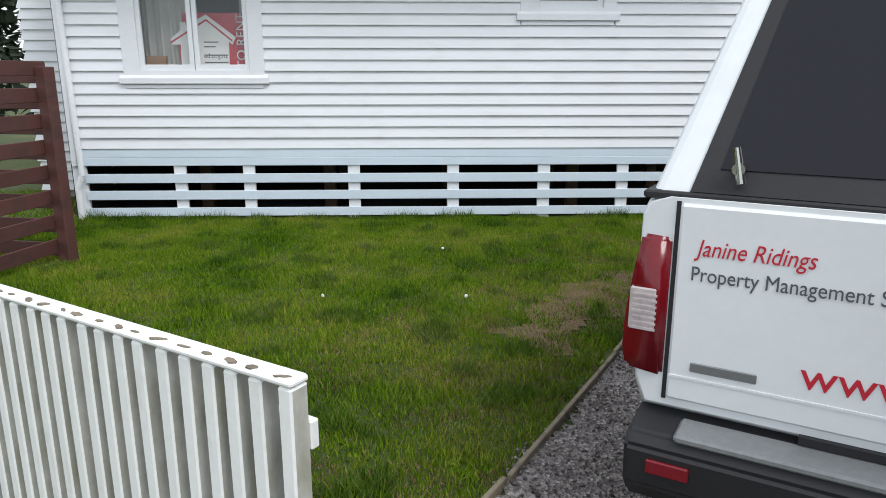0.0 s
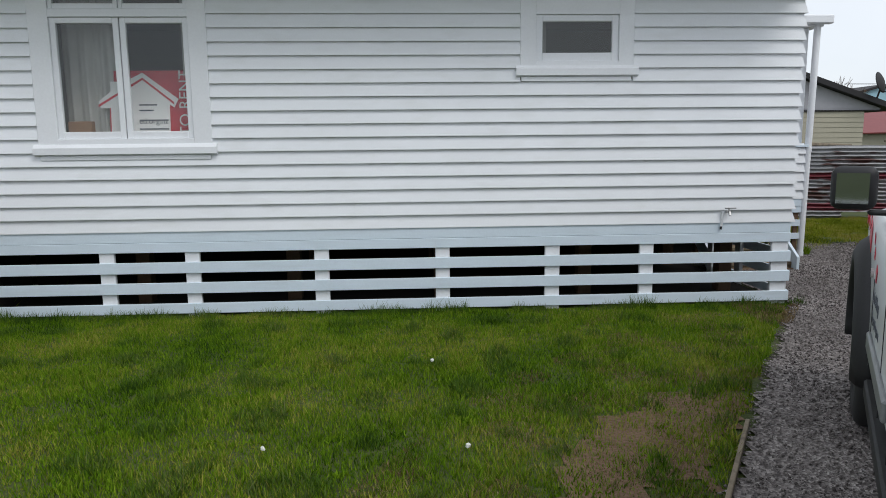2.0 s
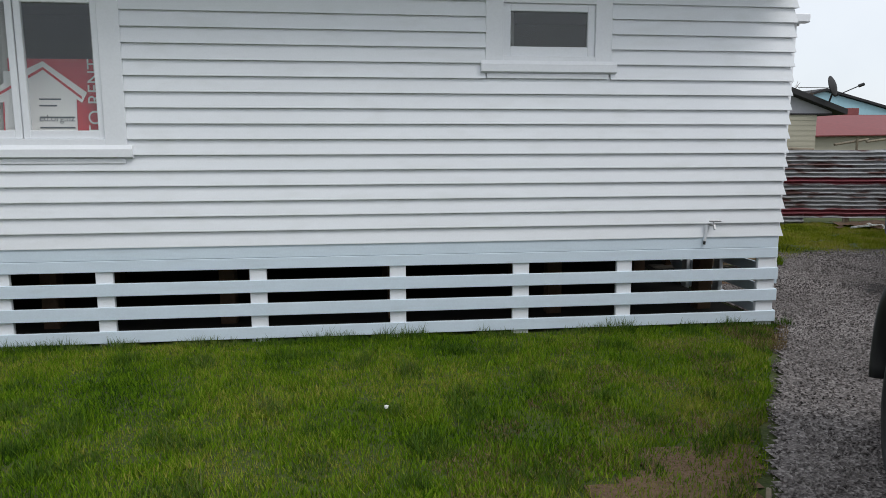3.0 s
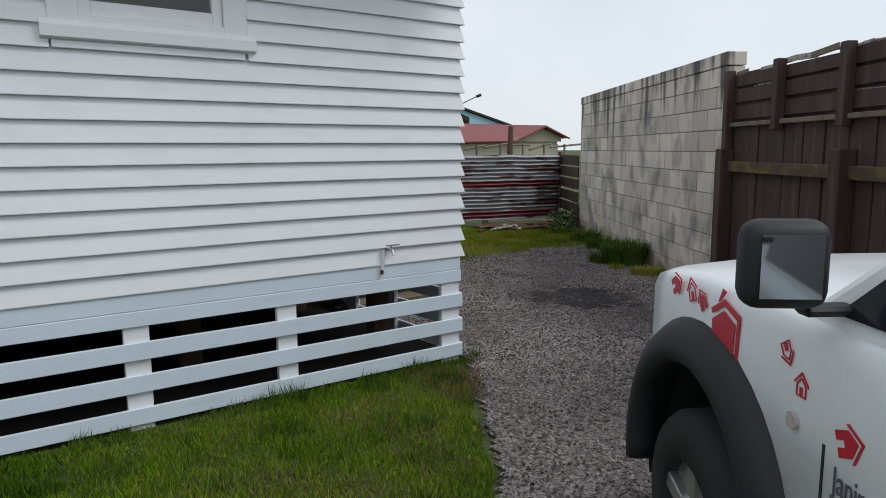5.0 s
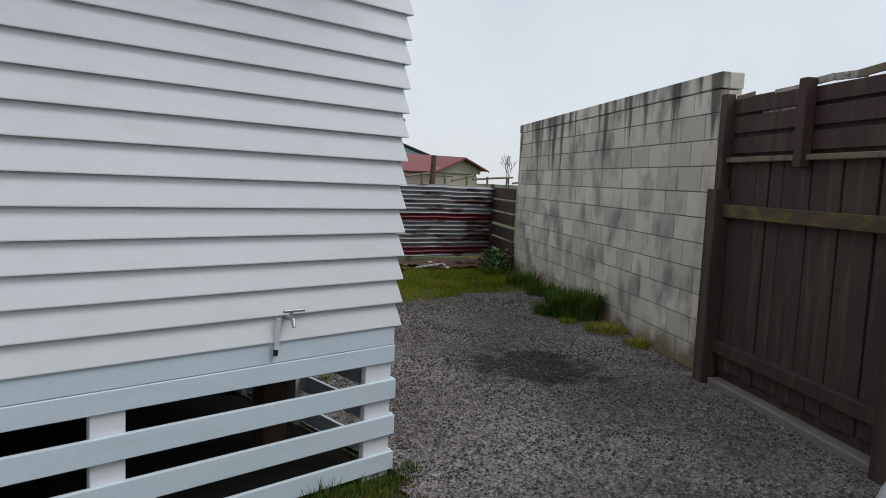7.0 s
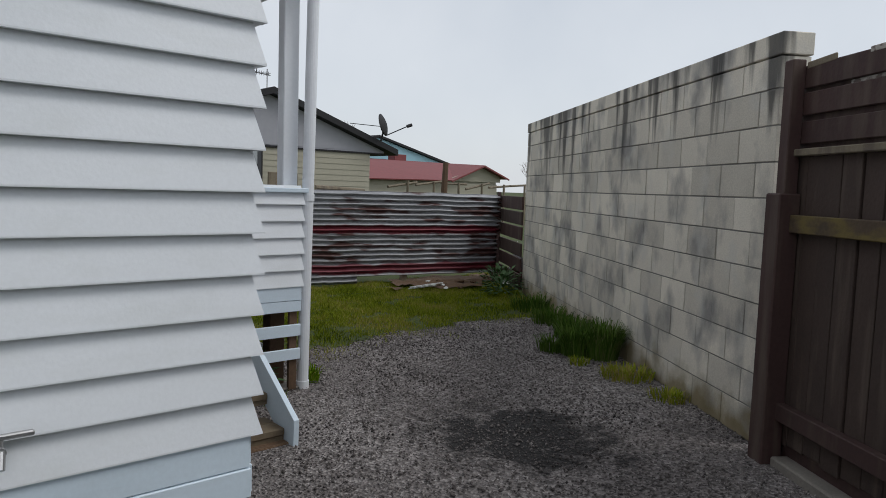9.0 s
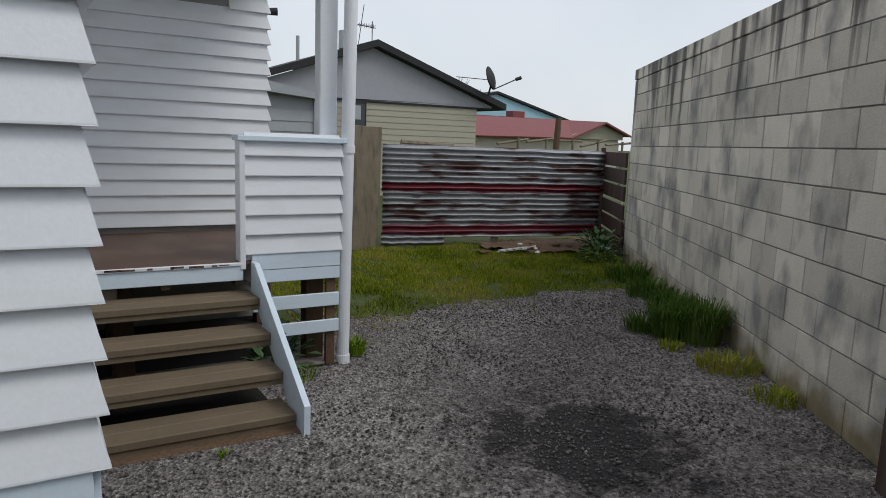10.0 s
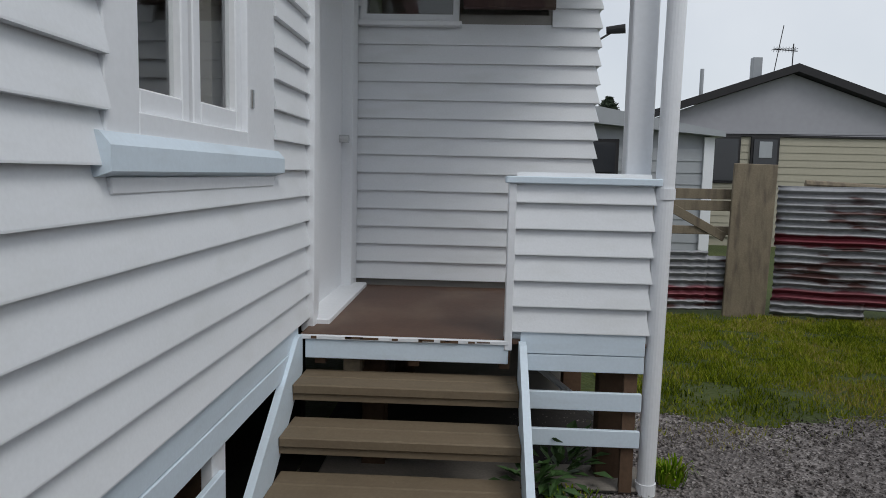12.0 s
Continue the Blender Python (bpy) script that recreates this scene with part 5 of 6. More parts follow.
CB, CT, CZ0, CZ1 = (0.03, 1.70, 0.85), (0.42, 1.70, 0.68), 1.262, 1.90
part("canopy", upper(bmesh.new(), CB, CT, CZ0, CZ1, 0.05), CARWHITE, truck, "white fibreglass canopy", smooth=False)
rear_q = [(CW - CB[2], CB[0], CZ0), (CW + CB[2], CB[0], CZ0), (CW + CT[2], CT[0], CZ1), (CW - CT[2], CT[0], CZ1)]
part("rear_window", panel(rear_q, 0.065, 0.935, 0.0, 0.92, 0.002, 0.006), CARBLACK, truck, "black window surround")
part("rear_glass", panel(rear_q, 0.10, 0.90, 0.10, 0.88, 0.009, 0.003), CARGLASS, truck, "dark tinted canopy rear glass")
left_q = [(CW - CB[2], CB[1], CZ0), (CW - CB[2], CB[0], CZ0), (CW - CT[2], CT[0], CZ1), (CW - CT[2], CT[1], CZ1)]
part("canopy_side_glass", panel(left_q, 0.08, 0.90, 0.15, 0.85, 0.002, 0.006), CARGLASS, truck, "dark canopy side window")
part("canopy_seal", bx(0.01, 1.75, 0.01, 1.72, 1.24, 1.264, bevel=0.006), CARBLACK, truck)
KB, KT, KZ0, KZ1 = (1.78, 3.14, 0.84), (1.98, 2.48, 0.66), 1.15, 1.70
part("cab", upper(bmesh.new(), KB, KT, KZ0, KZ1, 0.06), CARWHITE, truck, "white cab roof and pillars")
cab_l = [(CW - KB[2], KB[1], KZ0), (CW - KB[2], KB[0], KZ0), (CW - KT[2], KT[0], KZ1), (CW - KT[2], KT[1], KZ1)]
part("side_window", panel(cab_l, 0.10, 0.94, 0.10, 0.85, 0.002, 0.006), CARGLASS, truck, "dark cab side window")
cab_f = [(CW + KB[2], KB[1], KZ0), (CW - KB[2], KB[1], KZ0), (CW - KT[2], KT[1], KZ1), (CW + KT[2], KT[1], KZ1)]
part("windscreen", panel(cab_f, 0.06, 0.94, 0.06, 0.9, 0.002, 0.006), CARGLASS, truck, "dark reflecting windscreen")
# tailgate, lamps, bumper
part("tailgate", bx(0.125, 1.635, -0.012, 0.02, 0.625, 1.235, bevel=0.008), CARWHITE, truck, "white tailgate")
part("tailgate_crease", bx(0.13, 1.63, -0.015, -0.010, 0.70, 0.708), CARWHITE, truck)
part("gate_gap", bx(0.112, 0.1245, -0.004, 0.02, 0.62, 1.24), CARBLACK, truck)
for x0, x1 in ((-0.004, 0.108), (1.652, 1.764)):
    out = ((0.022, 1.135), (0.002, 1.02), (-0.016, 0.88), (-0.02, 0.76), (-0.006, 0.705), (0.108, 0.692), (0.108, 1.13))
    bm = prism(bmesh.new(), out if x0 < 0.5 else tuple((1.76 - a, b) for a, b in out), 0.146, "y", -0.016)
    bmesh.ops.bevel(bm, geom=bm.edges[:], offset=0.012, segments=3, affect="EDGES")
    lp = part("tail_lamp", bm, TAILRED, truck, "red tail lamp", smooth=True)
    part("reversing_lens", bx(x0 + 0.002, x1 - 0.032, -0.022, 0.0, 0.835, 0.97, bevel=0.004), TAILCLEAR, lp, "clear ribbed lens")
    for i in range(7):
        part("lens_rib", bx(x0 + 0.014, x1 - 0.027, -0.025, -0.021, 0.838 + 0.018 * i, 0.845 + 0.018 * i), TAILCLEAR, lp)
bm = bmesh.new()
prism(bm, ((0.0, 0.32), (-0.08, 0.31), (-0.135, 0.38), (-0.145, 0.51), (-0.11, 0.55), (0.14, 0.58), (0.14, 0.36)), 1.68, "x", 0.04)
bmesh.ops.bevel(bm, geom=bm.edges[:], offset=0.012, segments=2, affect="EDGES")
bump_ob = part("rear_bumper", bm, CARBLACK, truck, "black moulded rear bumper")
part("bumper_step", bx(0.18, 1.58, -0.135, -0.005, 0.545, 0.572, bevel=0.008), BUMPERGREY, bump_ob, "grey bumper step")
part("bumper_gap", bx(0.5, 1.3, -0.02, 0.0, 0.575, 0.60), CARBLACK, bump_ob)
part("reflector", bx(0.11, 0.235, -0.152, -0.138, 0.435, 0.48, bevel=0.004), TAILRED, bump_ob, "red reflector")
hd = part("glass_handle", tube(bmesh.new(), (0.255, 0.02, 1.40), (0.275, 0.02, 1.30), 0.010, 0.014), CHROME, truck, "chrome canopy latch handle")
part("latch_pivot", tube(bmesh.new(), (0.266, 0.06, 1.34), (0.266, 0.01, 1.34), 0.018), CHROME, hd)
part("badge", bx(0.19, 0.375, -0.017, -0.011, 0.728, 0.758, bevel=0.003), BADGE, truck, "grey model badge as a plain bar")
words("Janine Ridings", 0.070, REDVINYL, truck, pose(0.18, -0.014, 1.088, 90, 0, 0), shear=0.25, width=0.315)
words("Property Management Specialist", 0.062, DARKTEXT, truck, pose(0.168, -0.014, 1.012, 90, 0, 0), width=0.66)
words("www.", 0.12, REDVINYL, truck, pose(0.483, -0.014, 0.745, 90, 0, 0), width=0.30)
# flares, wheels, mirror, side details
for f in (WF, WR):
    for sx in (-1, 1):
        bm = bmesh.new()
        rings = []
        for i in range(25):
            a = math.pi * (-0.06 + 1.12 * i / 24)
            c, s = math.cos(a), math.sin(a)
            prof = ((0.425, -0.06), (0.425, 0.05), (0.445, 0.07), (0.49, 0.07), (0.54, 0.045), (0.575, 0.0), (0.575, -0.03))
            rings.append([(CW + sx * (HW + o * (1.0 if f == WF else 0.3) - 0.005), f + c * r, 0.47 + s * r) for r, o in prof])
        loft(bm, rings)
        liner = bmesh.new()
        prof = ((0.442, 0.0), (0.442, -0.32), (0.435, -0.32), (0.435, 0.0))
        loft(liner, [[(CW + sx * (HW + o - 0.01), f + math.cos(a) * q, 0.47 + math.sin(a) * q) for q, o in prof] for a in [math.pi * (-0.1 + 1.2 * i / 24) for i in range(25)]])
        part("arch_liner", liner, WELL, truck, smooth=True)
        part("wheel_arch_flare", bm, CARBLACK, truck, "black plastic wheel-arch flare", smooth=True)
        xo, xi = CW + sx * (HW + 0.03), CW + sx * (HW - 0.22)
        bm = bmesh.new()
        prof = ((0.20, 0.0), (0.30, 0.005), (0.345, 0.02), (0.365, 0.05), (0.365, 0.2), (0.34, 0.24), (0.2, 0.24))
        rings = []
        for i in range(37):
            a = 2 * math.pi * i / 36
            rings.append([(xo - sx * d, f + r * math.cos(a), WHR + r * math.sin(a)) for r, d in prof])
        loft(bm, rings, cap=False)
        wh = part("wheel", bm, TYRE, truck, "black tyre on steel rim", smooth=True)
        bm = tube(bmesh.new(), (xo - sx * 0.05, f, WHR), (xo - sx * 0.11, f, WHR), 0.225, seg=32)
        tube(bm, (xo - sx * 0.01, f, WHR), (xo - sx * 0.05, f, WHR), 0.07, 0.11, seg=20)
        part("rim", bm, STEEL, wh)
        for k in range(5):
            a = 2 * math.pi * k / 5
            part("spoke", bx(-0.02, 0.02, -0.03, 0.03, 0.08, 0.22, bevel=0.005), STEEL, wh).matrix_basis = pose(xo - sx * 0.035, f, WHR, math.degrees(a), 0, 0)
mb = bx(-0.095, 0.095, -0.05, 0.05, -0.1, 0.1)
bmesh.ops.bevel(mb, geom=mb.edges[:], offset=0.042, segments=5, affect="EDGES", profile=0.5)
mir = part("door_mirror", mb, CARBLACK, truck, "black door mirror", smooth=True)
mir.matrix_basis = pose(-0.11, 2.91, 1.335, 0, 0, -8)
part("mirror_glass", bx(-0.066, 0.066, -0.054, -0.0505, -0.07, 0.07), MIRROR, mir, "mirror glass")
part("mirror_arm", bx(-0.05, 0.10, 2.90, 2.96, 1.21, 1.235, bevel=0.01), CARBLACK, truck)
part("rub_strip", bx(-0.018, 0.004, 1.85, 2.86, 0.60, 0.68, bevel=0.008), BUMPERGREY, truck, "grey door rubbing strip")
part("side_step", bx(-0.01, 0.05, 1.5, 2.9, 0.36, 0.44, bevel=0.01), CARBLACK, truck)
part("indicator", tube(bmesh.new(), (-0.012, 3.0, 0.93), (0.01, 3.0, 0.93), 0.022), TAILCLEAR, truck, "round side indicator")
for f, z0, z1 in ((2.88, 0.50, 1.14), (2.2, 0.50, 1.16), (1.755, 0.50, 1.20)):
    part("door_seam", bx(-0.0025, 0.004, f - 0.004, f + 0.004, z0, z1 - 0.22), CARBLACK, truck)
part("front_bumper", upper(bmesh.new(), (3.94, 4.32, 0.78), (3.94, 4.28, 0.76), 0.42, 0.72, 0.05), CARBLACK, truck, "dark front bumper", smooth=False)
part("head_lamp", bx(0.16, 0.42, 4.0, 4.19, 0.80, 0.95, bevel=0.03), TAILCLEAR, truck, "clear head lamp")


def house_decal(f, z, s, turn, solid=True):
    """Red house symbol lying on the truck's side."""
    bm = bmesh.new()
    prism(bm, ((-0.5, -0.6), (-0.14, -0.6), (-0.14, -0.15), (0.14, -0.15), (0.14, -0.6), (0.5, -0.6), (0.5, 0.15), (0, 0.62), (-0.5, 0.15)) if solid else
          ((-0.5, -0.6), (0.5, -0.6), (0.5, 0.15), (0, 0.62), (-0.5, 0.15), (-0.5, -0.6), (-0.42, -0.52), (-0.42, 0.12), (0, 0.5), (0.42, 0.12), (0.42, -0.52), (-0.42, -0.52)), 0.02, "x", -0.01)
    prism(bm, ((-0.72, 0.12), (0, 0.80), (0.72, 0.12), (0.72, 0.26), (0, 0.95), (-0.72, 0.26)), 0.02, "x", -0.01)
    if not solid:
        prism(bm, ((-0.12, -0.52), (0.14, -0.52), (0.14, 0.0), (-0.12, 0.0)), 0.02, "x", -0.01)
    for v in bm.verts:
        v.co.y *= s
        v.co.z *= s
        v.co.x *= 0.12
    ob = part("house_decal", bm, REDVINYL, truck, "red house-shaped decal")
    ob.matrix_basis = pose(-0.0015, f, z, turn, 0, 0)


house_decal(3.74, 1.125, 0.055, 60)
house_decal(3.61, 1.125, 0.052, -20, False)
house_decal(3.53, 1.11, 0.045, -35)
bm = prism(bmesh.new(), ((-0.09, -0.17), (0.075, -0.17), (0.085, 0.03), (0.0, 0.085), (-0.09, 0.06)), 0.0025, "x", -0.0012)
prism(bm, ((-0.125, -0.19), (-0.105, -0.19), (-0.105, 0.078), (0.0, 0.105), (0.09, 0.05), (0.1, 0.068), (0.0, 0.13), (-0.125, 0.10)), 0.0025, "x", -0.0012)
prism(bm, ((0.03, 0.115), (0.05, 0.105), (0.02, 0.165), (-0.01, 0.16)), 0.0025, "x", -0.0012)
part("house_decal", bm, REDVINYL, truck, "large red house-shaped decal").matrix_basis = pose(-0.002, 3.39, 1.045, 4, 0, 0) @ Matrix.Diagonal((1, 0.8, 0.8, 1))
house_decal(3.05, 1.09, 0.04, 150, False)
house_decal(2.98, 1.02, 0.04, 0, False)
house_decal(2.80, 0.955, 0.06, 70)
words("Janine Ridings", 0.085, DARKTEXT, truck, pose(-0.003, 2.84, 0.83, 90, 0, -90), width=0.34)
words("Property Management", 0.06, DARKTEXT, truck, pose(-0.003, 2.84, 0.74, 90, 0, -90), width=0.42)

# ---- neighbouring houses ----
def lap_wall(parent, x0, x1, y, z0, z1, step, material):
    for i in range(int((z1 - z0) / step)):
        z = z0 + i * step
        bm = prism(bmesh.new(), ((y - 0.02, z), (y + 0.03, z), (y + 0.03, z + step + 0.01), (y - 0.004, z + step + 0.01)), x1 - x0, "x", x0)
        part("cladding_board", bm, material, parent)


nh = thing("gabled_house", "cream weatherboard bungalow with grey gable end", "house")
part("wall", bx(9.6, 18.05, 24.03, 31, -0.1, 2.6), CREAM, nh)
lap_wall(nh, 9.6, 18.1, 24.0, 0.2, 2.56, 0.165, CREAM)
AXG, AZG, SL = 14.72, 3.96, 1.40 / 4.1
bm = prism(bmesh.new(), ((AXG - 4.2, 2.57), (AXG + 3.9, 2.57), (AXG + 3.9, AZG - 3.9 * SL), (AXG, AZG), (AXG - 4.2, AZG - 4.2 * SL)), 0.1, "y", 23.97)
part("gable", bm, GABLEGREY, nh, "plain grey sheet gable")
roofp = bmesh.new()
for sx, ext in ((1, 4.25), (-1, 4.6)):
    prism(roofp, ((AXG, AZG + 0.02), (AXG + sx * ext, AZG + 0.02 - ext * SL), (AXG + sx * ext, AZG + 0.2 - ext * SL), (AXG, AZG + 0.2)), 7.6, "y", 23.7)
part("roof", roofp, DARKROOF, nh, "dark tiled roof with black bargeboard")
part("soffit_strip", bx(AXG - 4.2, AXG + 3.9, 23.94, 24.0, 2.53, 2.575), DARKROOF, nh)
for x0, x1, z0 in ((12.88, 13.64, 1.45), (13.87, 14.52, 1.45)):
    wdw = part("window", bx(x0, x1, 23.93, 23.975, z0, 2.53, bevel=0.01), DARKROOF, nh, "dark-framed window")
    part("pane", bx(x0 + 0.06, x1 - 0.06, 23.91, 23.928, z0 + 0.06, 2.47), DARKWIN, wdw)
part("net_curtain", bx(14.05, 14.34, 23.895, 23.908, 2.05, 2.42), SHEDMETAL, nh)
part("flue", bx(14.2, 14.42, 25.0, 25.2, 4.0, 4.5, bevel=0.01), SHEDMETAL, nh)
part("vent_pipe", tube(bmesh.new(), (13.3, 26.0, 3.6), (13.3, 26.0, 4.35), 0.05), SHEDMETAL, nh)
aer = thing("tv_aerial", "thin metal television aerial on the gable roof", "aerial")
bm = tube(bmesh.new(), (14.95, 24.6, 4.05), (14.95, 24.6, 4.75), 0.014, seg=6)
tube(bm, (14.5, 24.6, 4.62), (15.05, 24.6, 4.58), 0.012, seg=6)
tube(bm, (14.5, 24.5, 4.1), (14.65, 24.5, 5.15), 0.010, seg=6)
for i in range(8):
    tube(bm, (14.5 + 0.07 * i, 24.45, 4.62), (14.5 + 0.07 * i, 24.75, 4.62), 0.006, seg=5)
    tube(bm, (14.5 + 0.07 * i, 24.6, 4.55), (14.5 + 0.07 * i, 24.6, 4.68), 0.006, seg=5)
part("rods", bm, DARKROOF, aer)
dish = thing("satellite_dish", "dark grey satellite dish on the roof edge", "satellite dish")
bm = bmesh.new()
prof = [(0.05 * k, 0.02 * (k * 0.18) ** 2 * 3) for k in range(8)]
rings = []
for i in range(25):
    a = 2 * math.pi * i / 24
    rings.append([(r * math.cos(a), d, r * math.sin(a)) for r, d in prof])
loft(bm, rings, cap=False)
ob = part("reflector", bm, DARKROOF, dish, smooth=True)
ob.matrix_basis = pose(18.4, 23.6, 3.45, -15, 0, 35)
ob.modifiers.new("thick", "SOLIDIFY").thickness = 0.015
bm = tube(bmesh.new(), (18.3, 23.8, 2.75), (18.4, 23.65, 3.4), 0.03, seg=8)
tube(bm, (18.4, 23.6, 3.1), (18.95, 23.2, 3.42), 0.018, seg=6)
tube(bm, (18.9, 23.2, 3.40), (19.05, 23.15, 3.46), 0.05, seg=8)
tube(bm, (17.3, 23.9, 3.4), (18.4, 23.75, 3.38), 0.012, seg=6)
part("arm", bm, DARKROOF, dish)
shed = thing("pale_shed", "pale grey clad garden shed with dark window", "shed")
part("wall", prism(bmesh.new(), ((5.5, -0.05), (11.35, -0.05), (11.35, 2.2), (9.5, 2.55), (5.5, 2.7)), 2.5, "y", 19.03), SHEDMETAL, shed)
lap_wall(shed, 5.5, 11.36, 19.0, 0.1, 2.05, 0.19, SHEDMETAL)
part("roof_edge", prism(bmesh.new(), ((5.5, 2.72), (5.5, 2.80), (9.5, 2.64), (11.5, 2.28), (11.5, 2.20)), 3.0, "y", 18.8), SHEDMETAL, shed)
part("corner_trim", bx(11.22, 11.38, 18.94, 18.98, 0, 2.2), TRIMWHITE, shed)
wdw = part("window", bx(9.3, 9.86, 18.94, 18.985, 1.55, 2.14, bevel=0.01), DARKROOF, shed)
part("pane", bx(9.36, 9.80, 18.92, 18.938, 1.60, 2.08), DARKWIN, wdw)
rh = thing("red_roof_house", "cream bungalow with low red iron roof", "house")
part("wall", bx(33.5, 47.6, 48.1, 56, -0.1, 2.25), CREAM, rh)
part("gable", prism(bmesh.new(), ((41.9, 2.2), (47.9, 2.2), (47.9, 2.62), (45.4, 3.45), (42.2, 2.3)), 0.15, "y", 47.9), CREAM, rh)
lap_wall(rh, 33.5, 47.6, 48.0, 0.8, 2.2, 0.3, CREAM)
rm = bmesh.new()
a = [rm.verts.new(p) for p in ((33.4, 47.4, 2.12), (42.2, 47.4, 2.24), (45.5, 47.4, 3.56), (35.5, 52.0, 3.75), (45.5, 52.0, 3.75), (33.4, 52, 3.7))]
rm.faces.new((a[0], a[1], a[2], a[4], a[3], a[5]))
rm.faces.new([rm.verts.new(p) for p in ((45.5, 47.4, 3.56), (48.4, 47.4, 2.55), (48.4, 55, 2.55), (45.5, 55, 3.56))])
ro = part("roof", rm, REDROOF, rh, "red ribbed iron roof")
ro.modifiers.new("thick", "SOLIDIFY").thickness = 0.08
part("bargeboard", prism(bmesh.new(), ((42.0, 2.2), (45.5, 3.55), (48.4, 2.52), (48.4, 2.40), (45.5, 3.42), (42.0, 2.08)), 0.1, "y", 47.3), REDROOF, rh)
bh = thing("blue_building", "light blue gabled building in the distance", "building")
part("wall", prism(bmesh.new(), ((34, 0), (52, 0), (52, 4.0), (43.7, 6.1), (38, 4.6), (34, 3.5)), 8, "y", 60), BLUEWALL, bh)
part("roof", prism(bmesh.new(), ((34, 3.55), (43.7, 6.15), (52.6, 3.9), (52.6, 4.1), (43.7, 6.35), (34, 3.75)), 8.4, "y", 59.7), DARKROOF, bh)
ch = mesh_thing("brick_chimney", bx(43.9, 45.2, 57.5, 58.6, 0, 4.55, bevel=0.02), REDROOF, "dark red brick chimney beyond the fence", "chimney")
bm = bmesh.new()
box(bm, 33.5, 43.5, 56.5, 57.5, 0, 3.7)
mesh_thing("far_red_shed", bm, REDROOF, "dark red shed wall in the distance", "shed")
bm = tube(bmesh.new(), (22.4, 25.5, 0), (22.5, 25.5, 2.5), 0.14, 0.1, seg=8)
mesh_thing("old_post", bm, PILE, "dark old timber post behind the fence", "post")
rails = thing("old_rails", "grey tangle of old rails behind the fence", "fence")
for i in range(7):
    part("rail", tube(bmesh.new(), (21 + i * 1.3, 27, 1.55 + 0.1 * (i % 3)), (22.6 + i * 1.3, 27.3, 1.75 + 0.08 * (i % 2)), 0.05, seg=6), GREYWOOD, rails)
    part("rail_post", tube(bmesh.new(), (22 + i * 1.3, 27.1, 0), (22 + i * 1.3, 27.1, 1.8), 0.05, seg=6), GREYWOOD, rails)


def bare_tree(x, y, h, seed, label):
    r = random.Random(seed)
    bm = bmesh.new()

    def limb(p, d, l, w, depth):
        q = p + d * l
        tube(bm, p, q, w, w * 0.65, seg=5)
        if depth:
            for _ in range(3):
                nd = (d + Vector((r.uniform(-0.6, 0.6), r.uniform(-0.6, 0.6), r.uniform(-0.05, 0.5)))).normalized()
                limb(q, nd, l * r.uniform(0.6, 0.85), w * 0.6, depth - 1)
    limb(Vector((x, y, 0)), Vector((0, 0, 1)), h * 0.4, h * 0.02, 4)
    t = thing("bare_tree", label, "tree")
    part("trunk", bm, PILE, t)


bare_tree(27.5, 40.0, 4.3, 3, "leafless thin-branched tree in the distance")
bare_tree(54.0, 50.0, 3.4, 6, "leafless scrubby tree behind the wall")


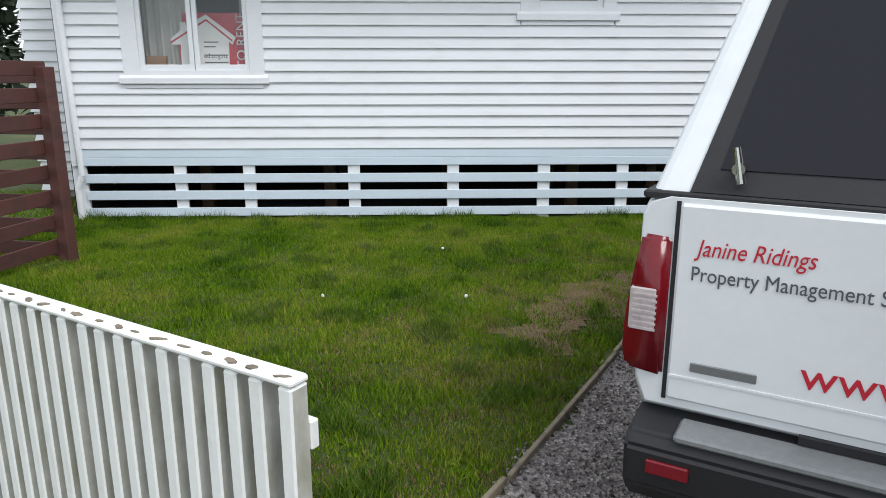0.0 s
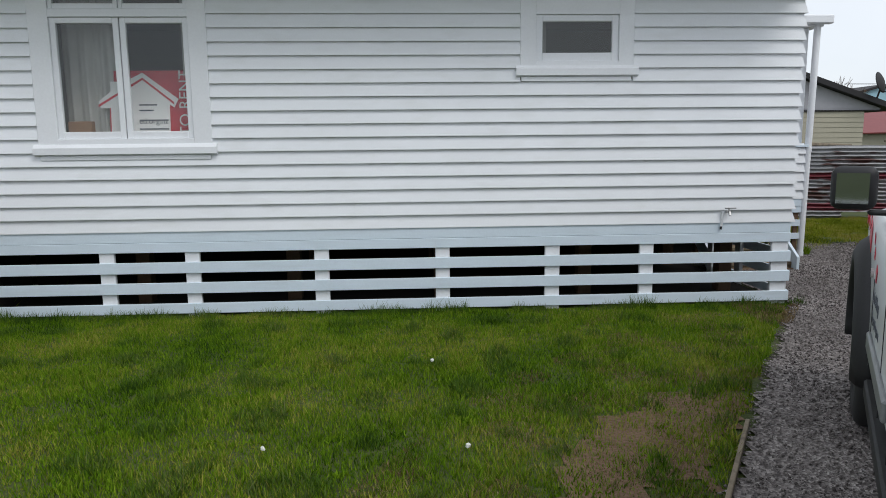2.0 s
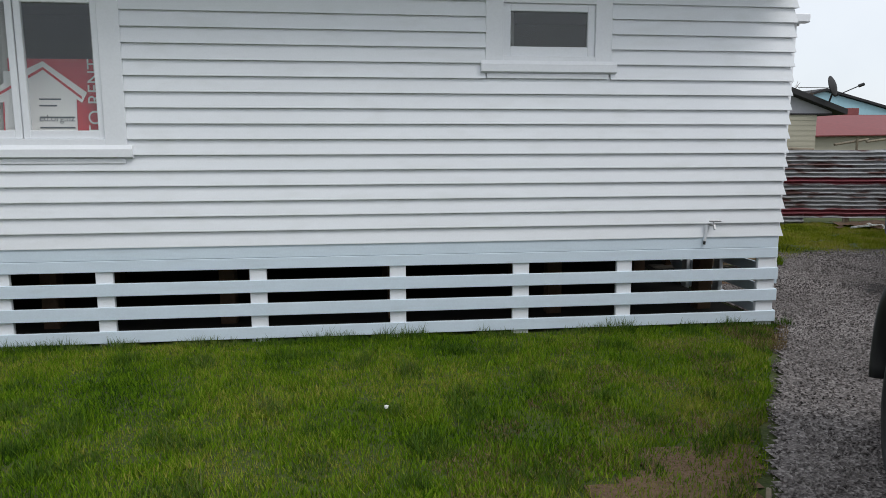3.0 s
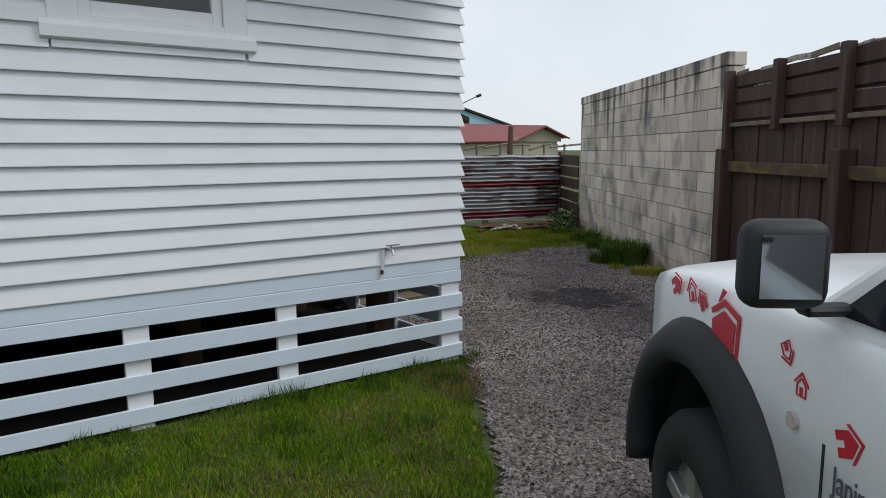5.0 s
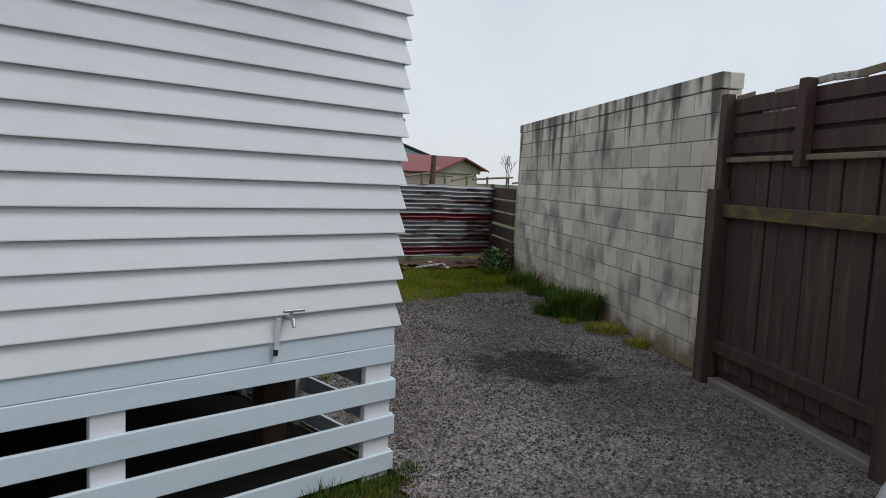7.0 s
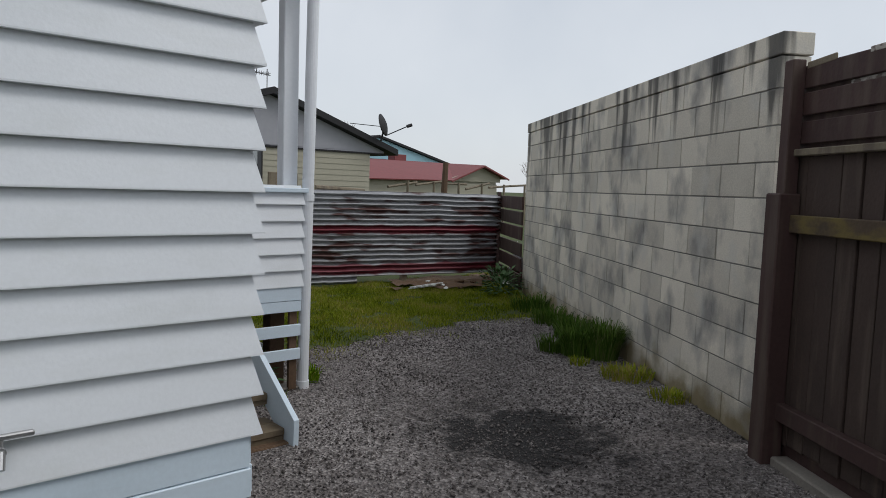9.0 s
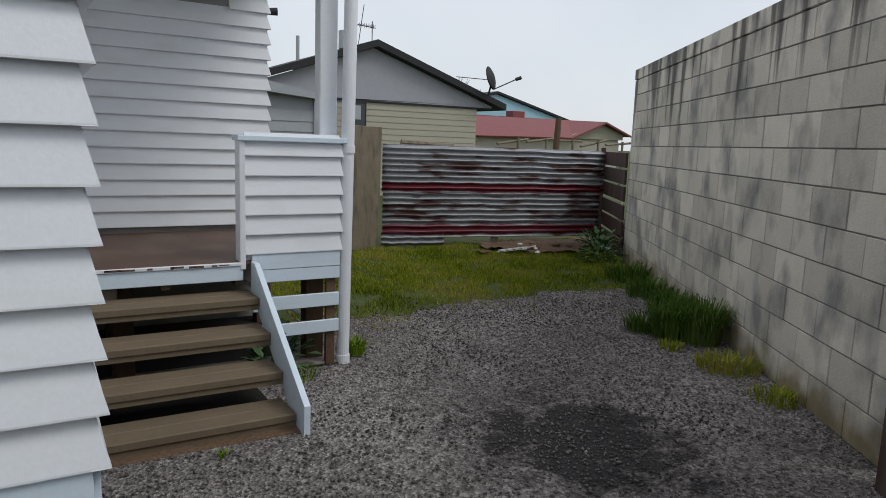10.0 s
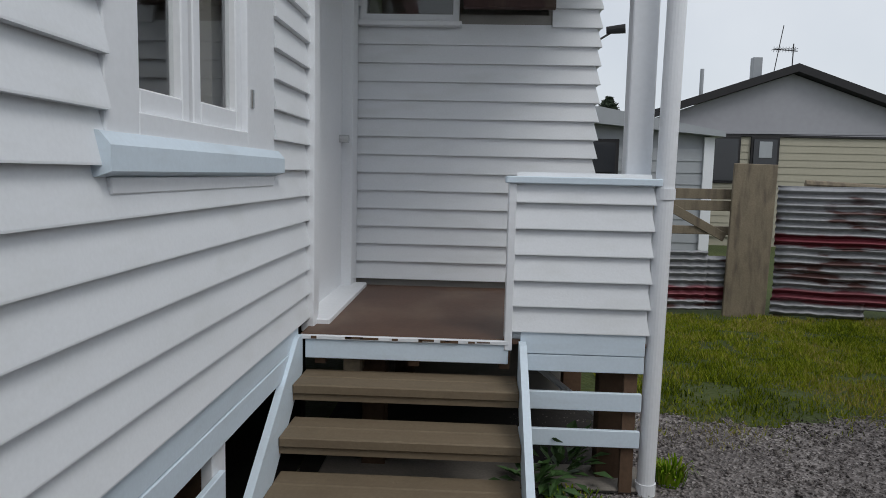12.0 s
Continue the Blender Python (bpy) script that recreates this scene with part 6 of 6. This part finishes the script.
def conifer(x, y, h, r, n, seed, label):
    t = thing("conifer", label, "tree")
    part("trunk", tube(bmesh.new(), (x, y, 0), (x, y, h * 0.9), h * 0.03, h * 0.008, seg=8), PILE, t)
    rg = random.Random(seed)
    vs, fs = [], []
    for _ in range(n):
        z = h * (0.12 + 0.88 * rg.random() ** 0.8)
        rad = r * (1.08 - z / h) * (0.5 + 0.5 * rg.random()) * (1 + 0.35 * math.sin(z * 5))
        a = rg.uniform(0, 6.28)
        c = Vector((x + rad * math.cos(a), y + rad * math.sin(a), z))
        b = len(vs)
        for k in range(3):
            vs.append(c + Vector((rg.uniform(-1, 1), rg.uniform(-1, 1), rg.uniform(-0.6, 0.9))) * h * 0.035)
        fs.append((b, b + 1, b + 2))
    me = bpy.data.meshes.new("crown")
    me.from_pydata(vs, [], fs)
    me.materials.append(DARKLEAF)
    ob = new("crown", me)
    ob.parent = t


conifer(17.2, 60.0, 7.3, 3.0, 2600, 4, "dark conifer crown beyond the shed")
conifer(-6.0, 14.5, 5.5, 2.2, 3500, 5, "dense dark tree beside the house")

# loose stones on the gravel
rng = np.random.RandomState(12)
base = np.array([(1, 0, 0), (-1, 0, 0), (0, 1, 0), (0, -1, 0), (0, 0, 0.7), (0, 0, -0.7)], float)
tri = np.array([(0, 2, 4), (2, 1, 4), (1, 3, 4), (3, 0, 4), (2, 0, 5), (1, 2, 5), (3, 1, 5), (0, 3, 5)])
pts = []
while len(pts) < 80000:
    x, y = rng.uniform(2.8, 12), rng.uniform(1.4, 12)
    if in_gravel(x, y) and drive_side(x, y) < 3.9 and not (6.7 < x < 8.4 and y > 9.7 and x < 7.8):
        pts.append((x, y))
pts = np.array(pts)
n = len(pts)
size = 0.0045 + 0.009 * rng.rand(n) ** 3
ang = rng.uniform(0, 6.28, n)
v = base[None] * size[:, None, None] * rng.uniform(0.6, 1.3, (n, 6, 1))
c, s = np.cos(ang)[:, None], np.sin(ang)[:, None]
vx, vy = v[:, :, 0] * c - v[:, :, 1] * s, v[:, :, 0] * s + v[:, :, 1] * c
v = np.stack([vx + pts[:, :1], vy + pts[:, 1:], v[:, :, 2] + 0.012], 2)
me = bpy.data.meshes.new("loose_stones")
f = (tri[None] + 6 * np.arange(n)[:, None, None]).reshape(-1, 3)
me.vertices.add(6 * n), me.loops.add(3 * len(f)), me.polygons.add(len(f))
me.vertices.foreach_set("co", v.ravel())
me.loops.foreach_set("vertex_index", f.ravel().astype(np.int32))
me.polygons.foreach_set("loop_start", np.arange(0, 3 * len(f), 3, dtype=np.int32))
me.update()
STONE = blade_mat("gravel_stone", ((0.035, 0.031, 0.030), (0.11, 0.097, 0.092), (0.165, 0.147, 0.14), (0.28, 0.255, 0.24)))
me.materials.append(STONE)
tagged(new("loose_stones", me), "loose grey stones scattered over the gravel", "gravel", kind="stuff")
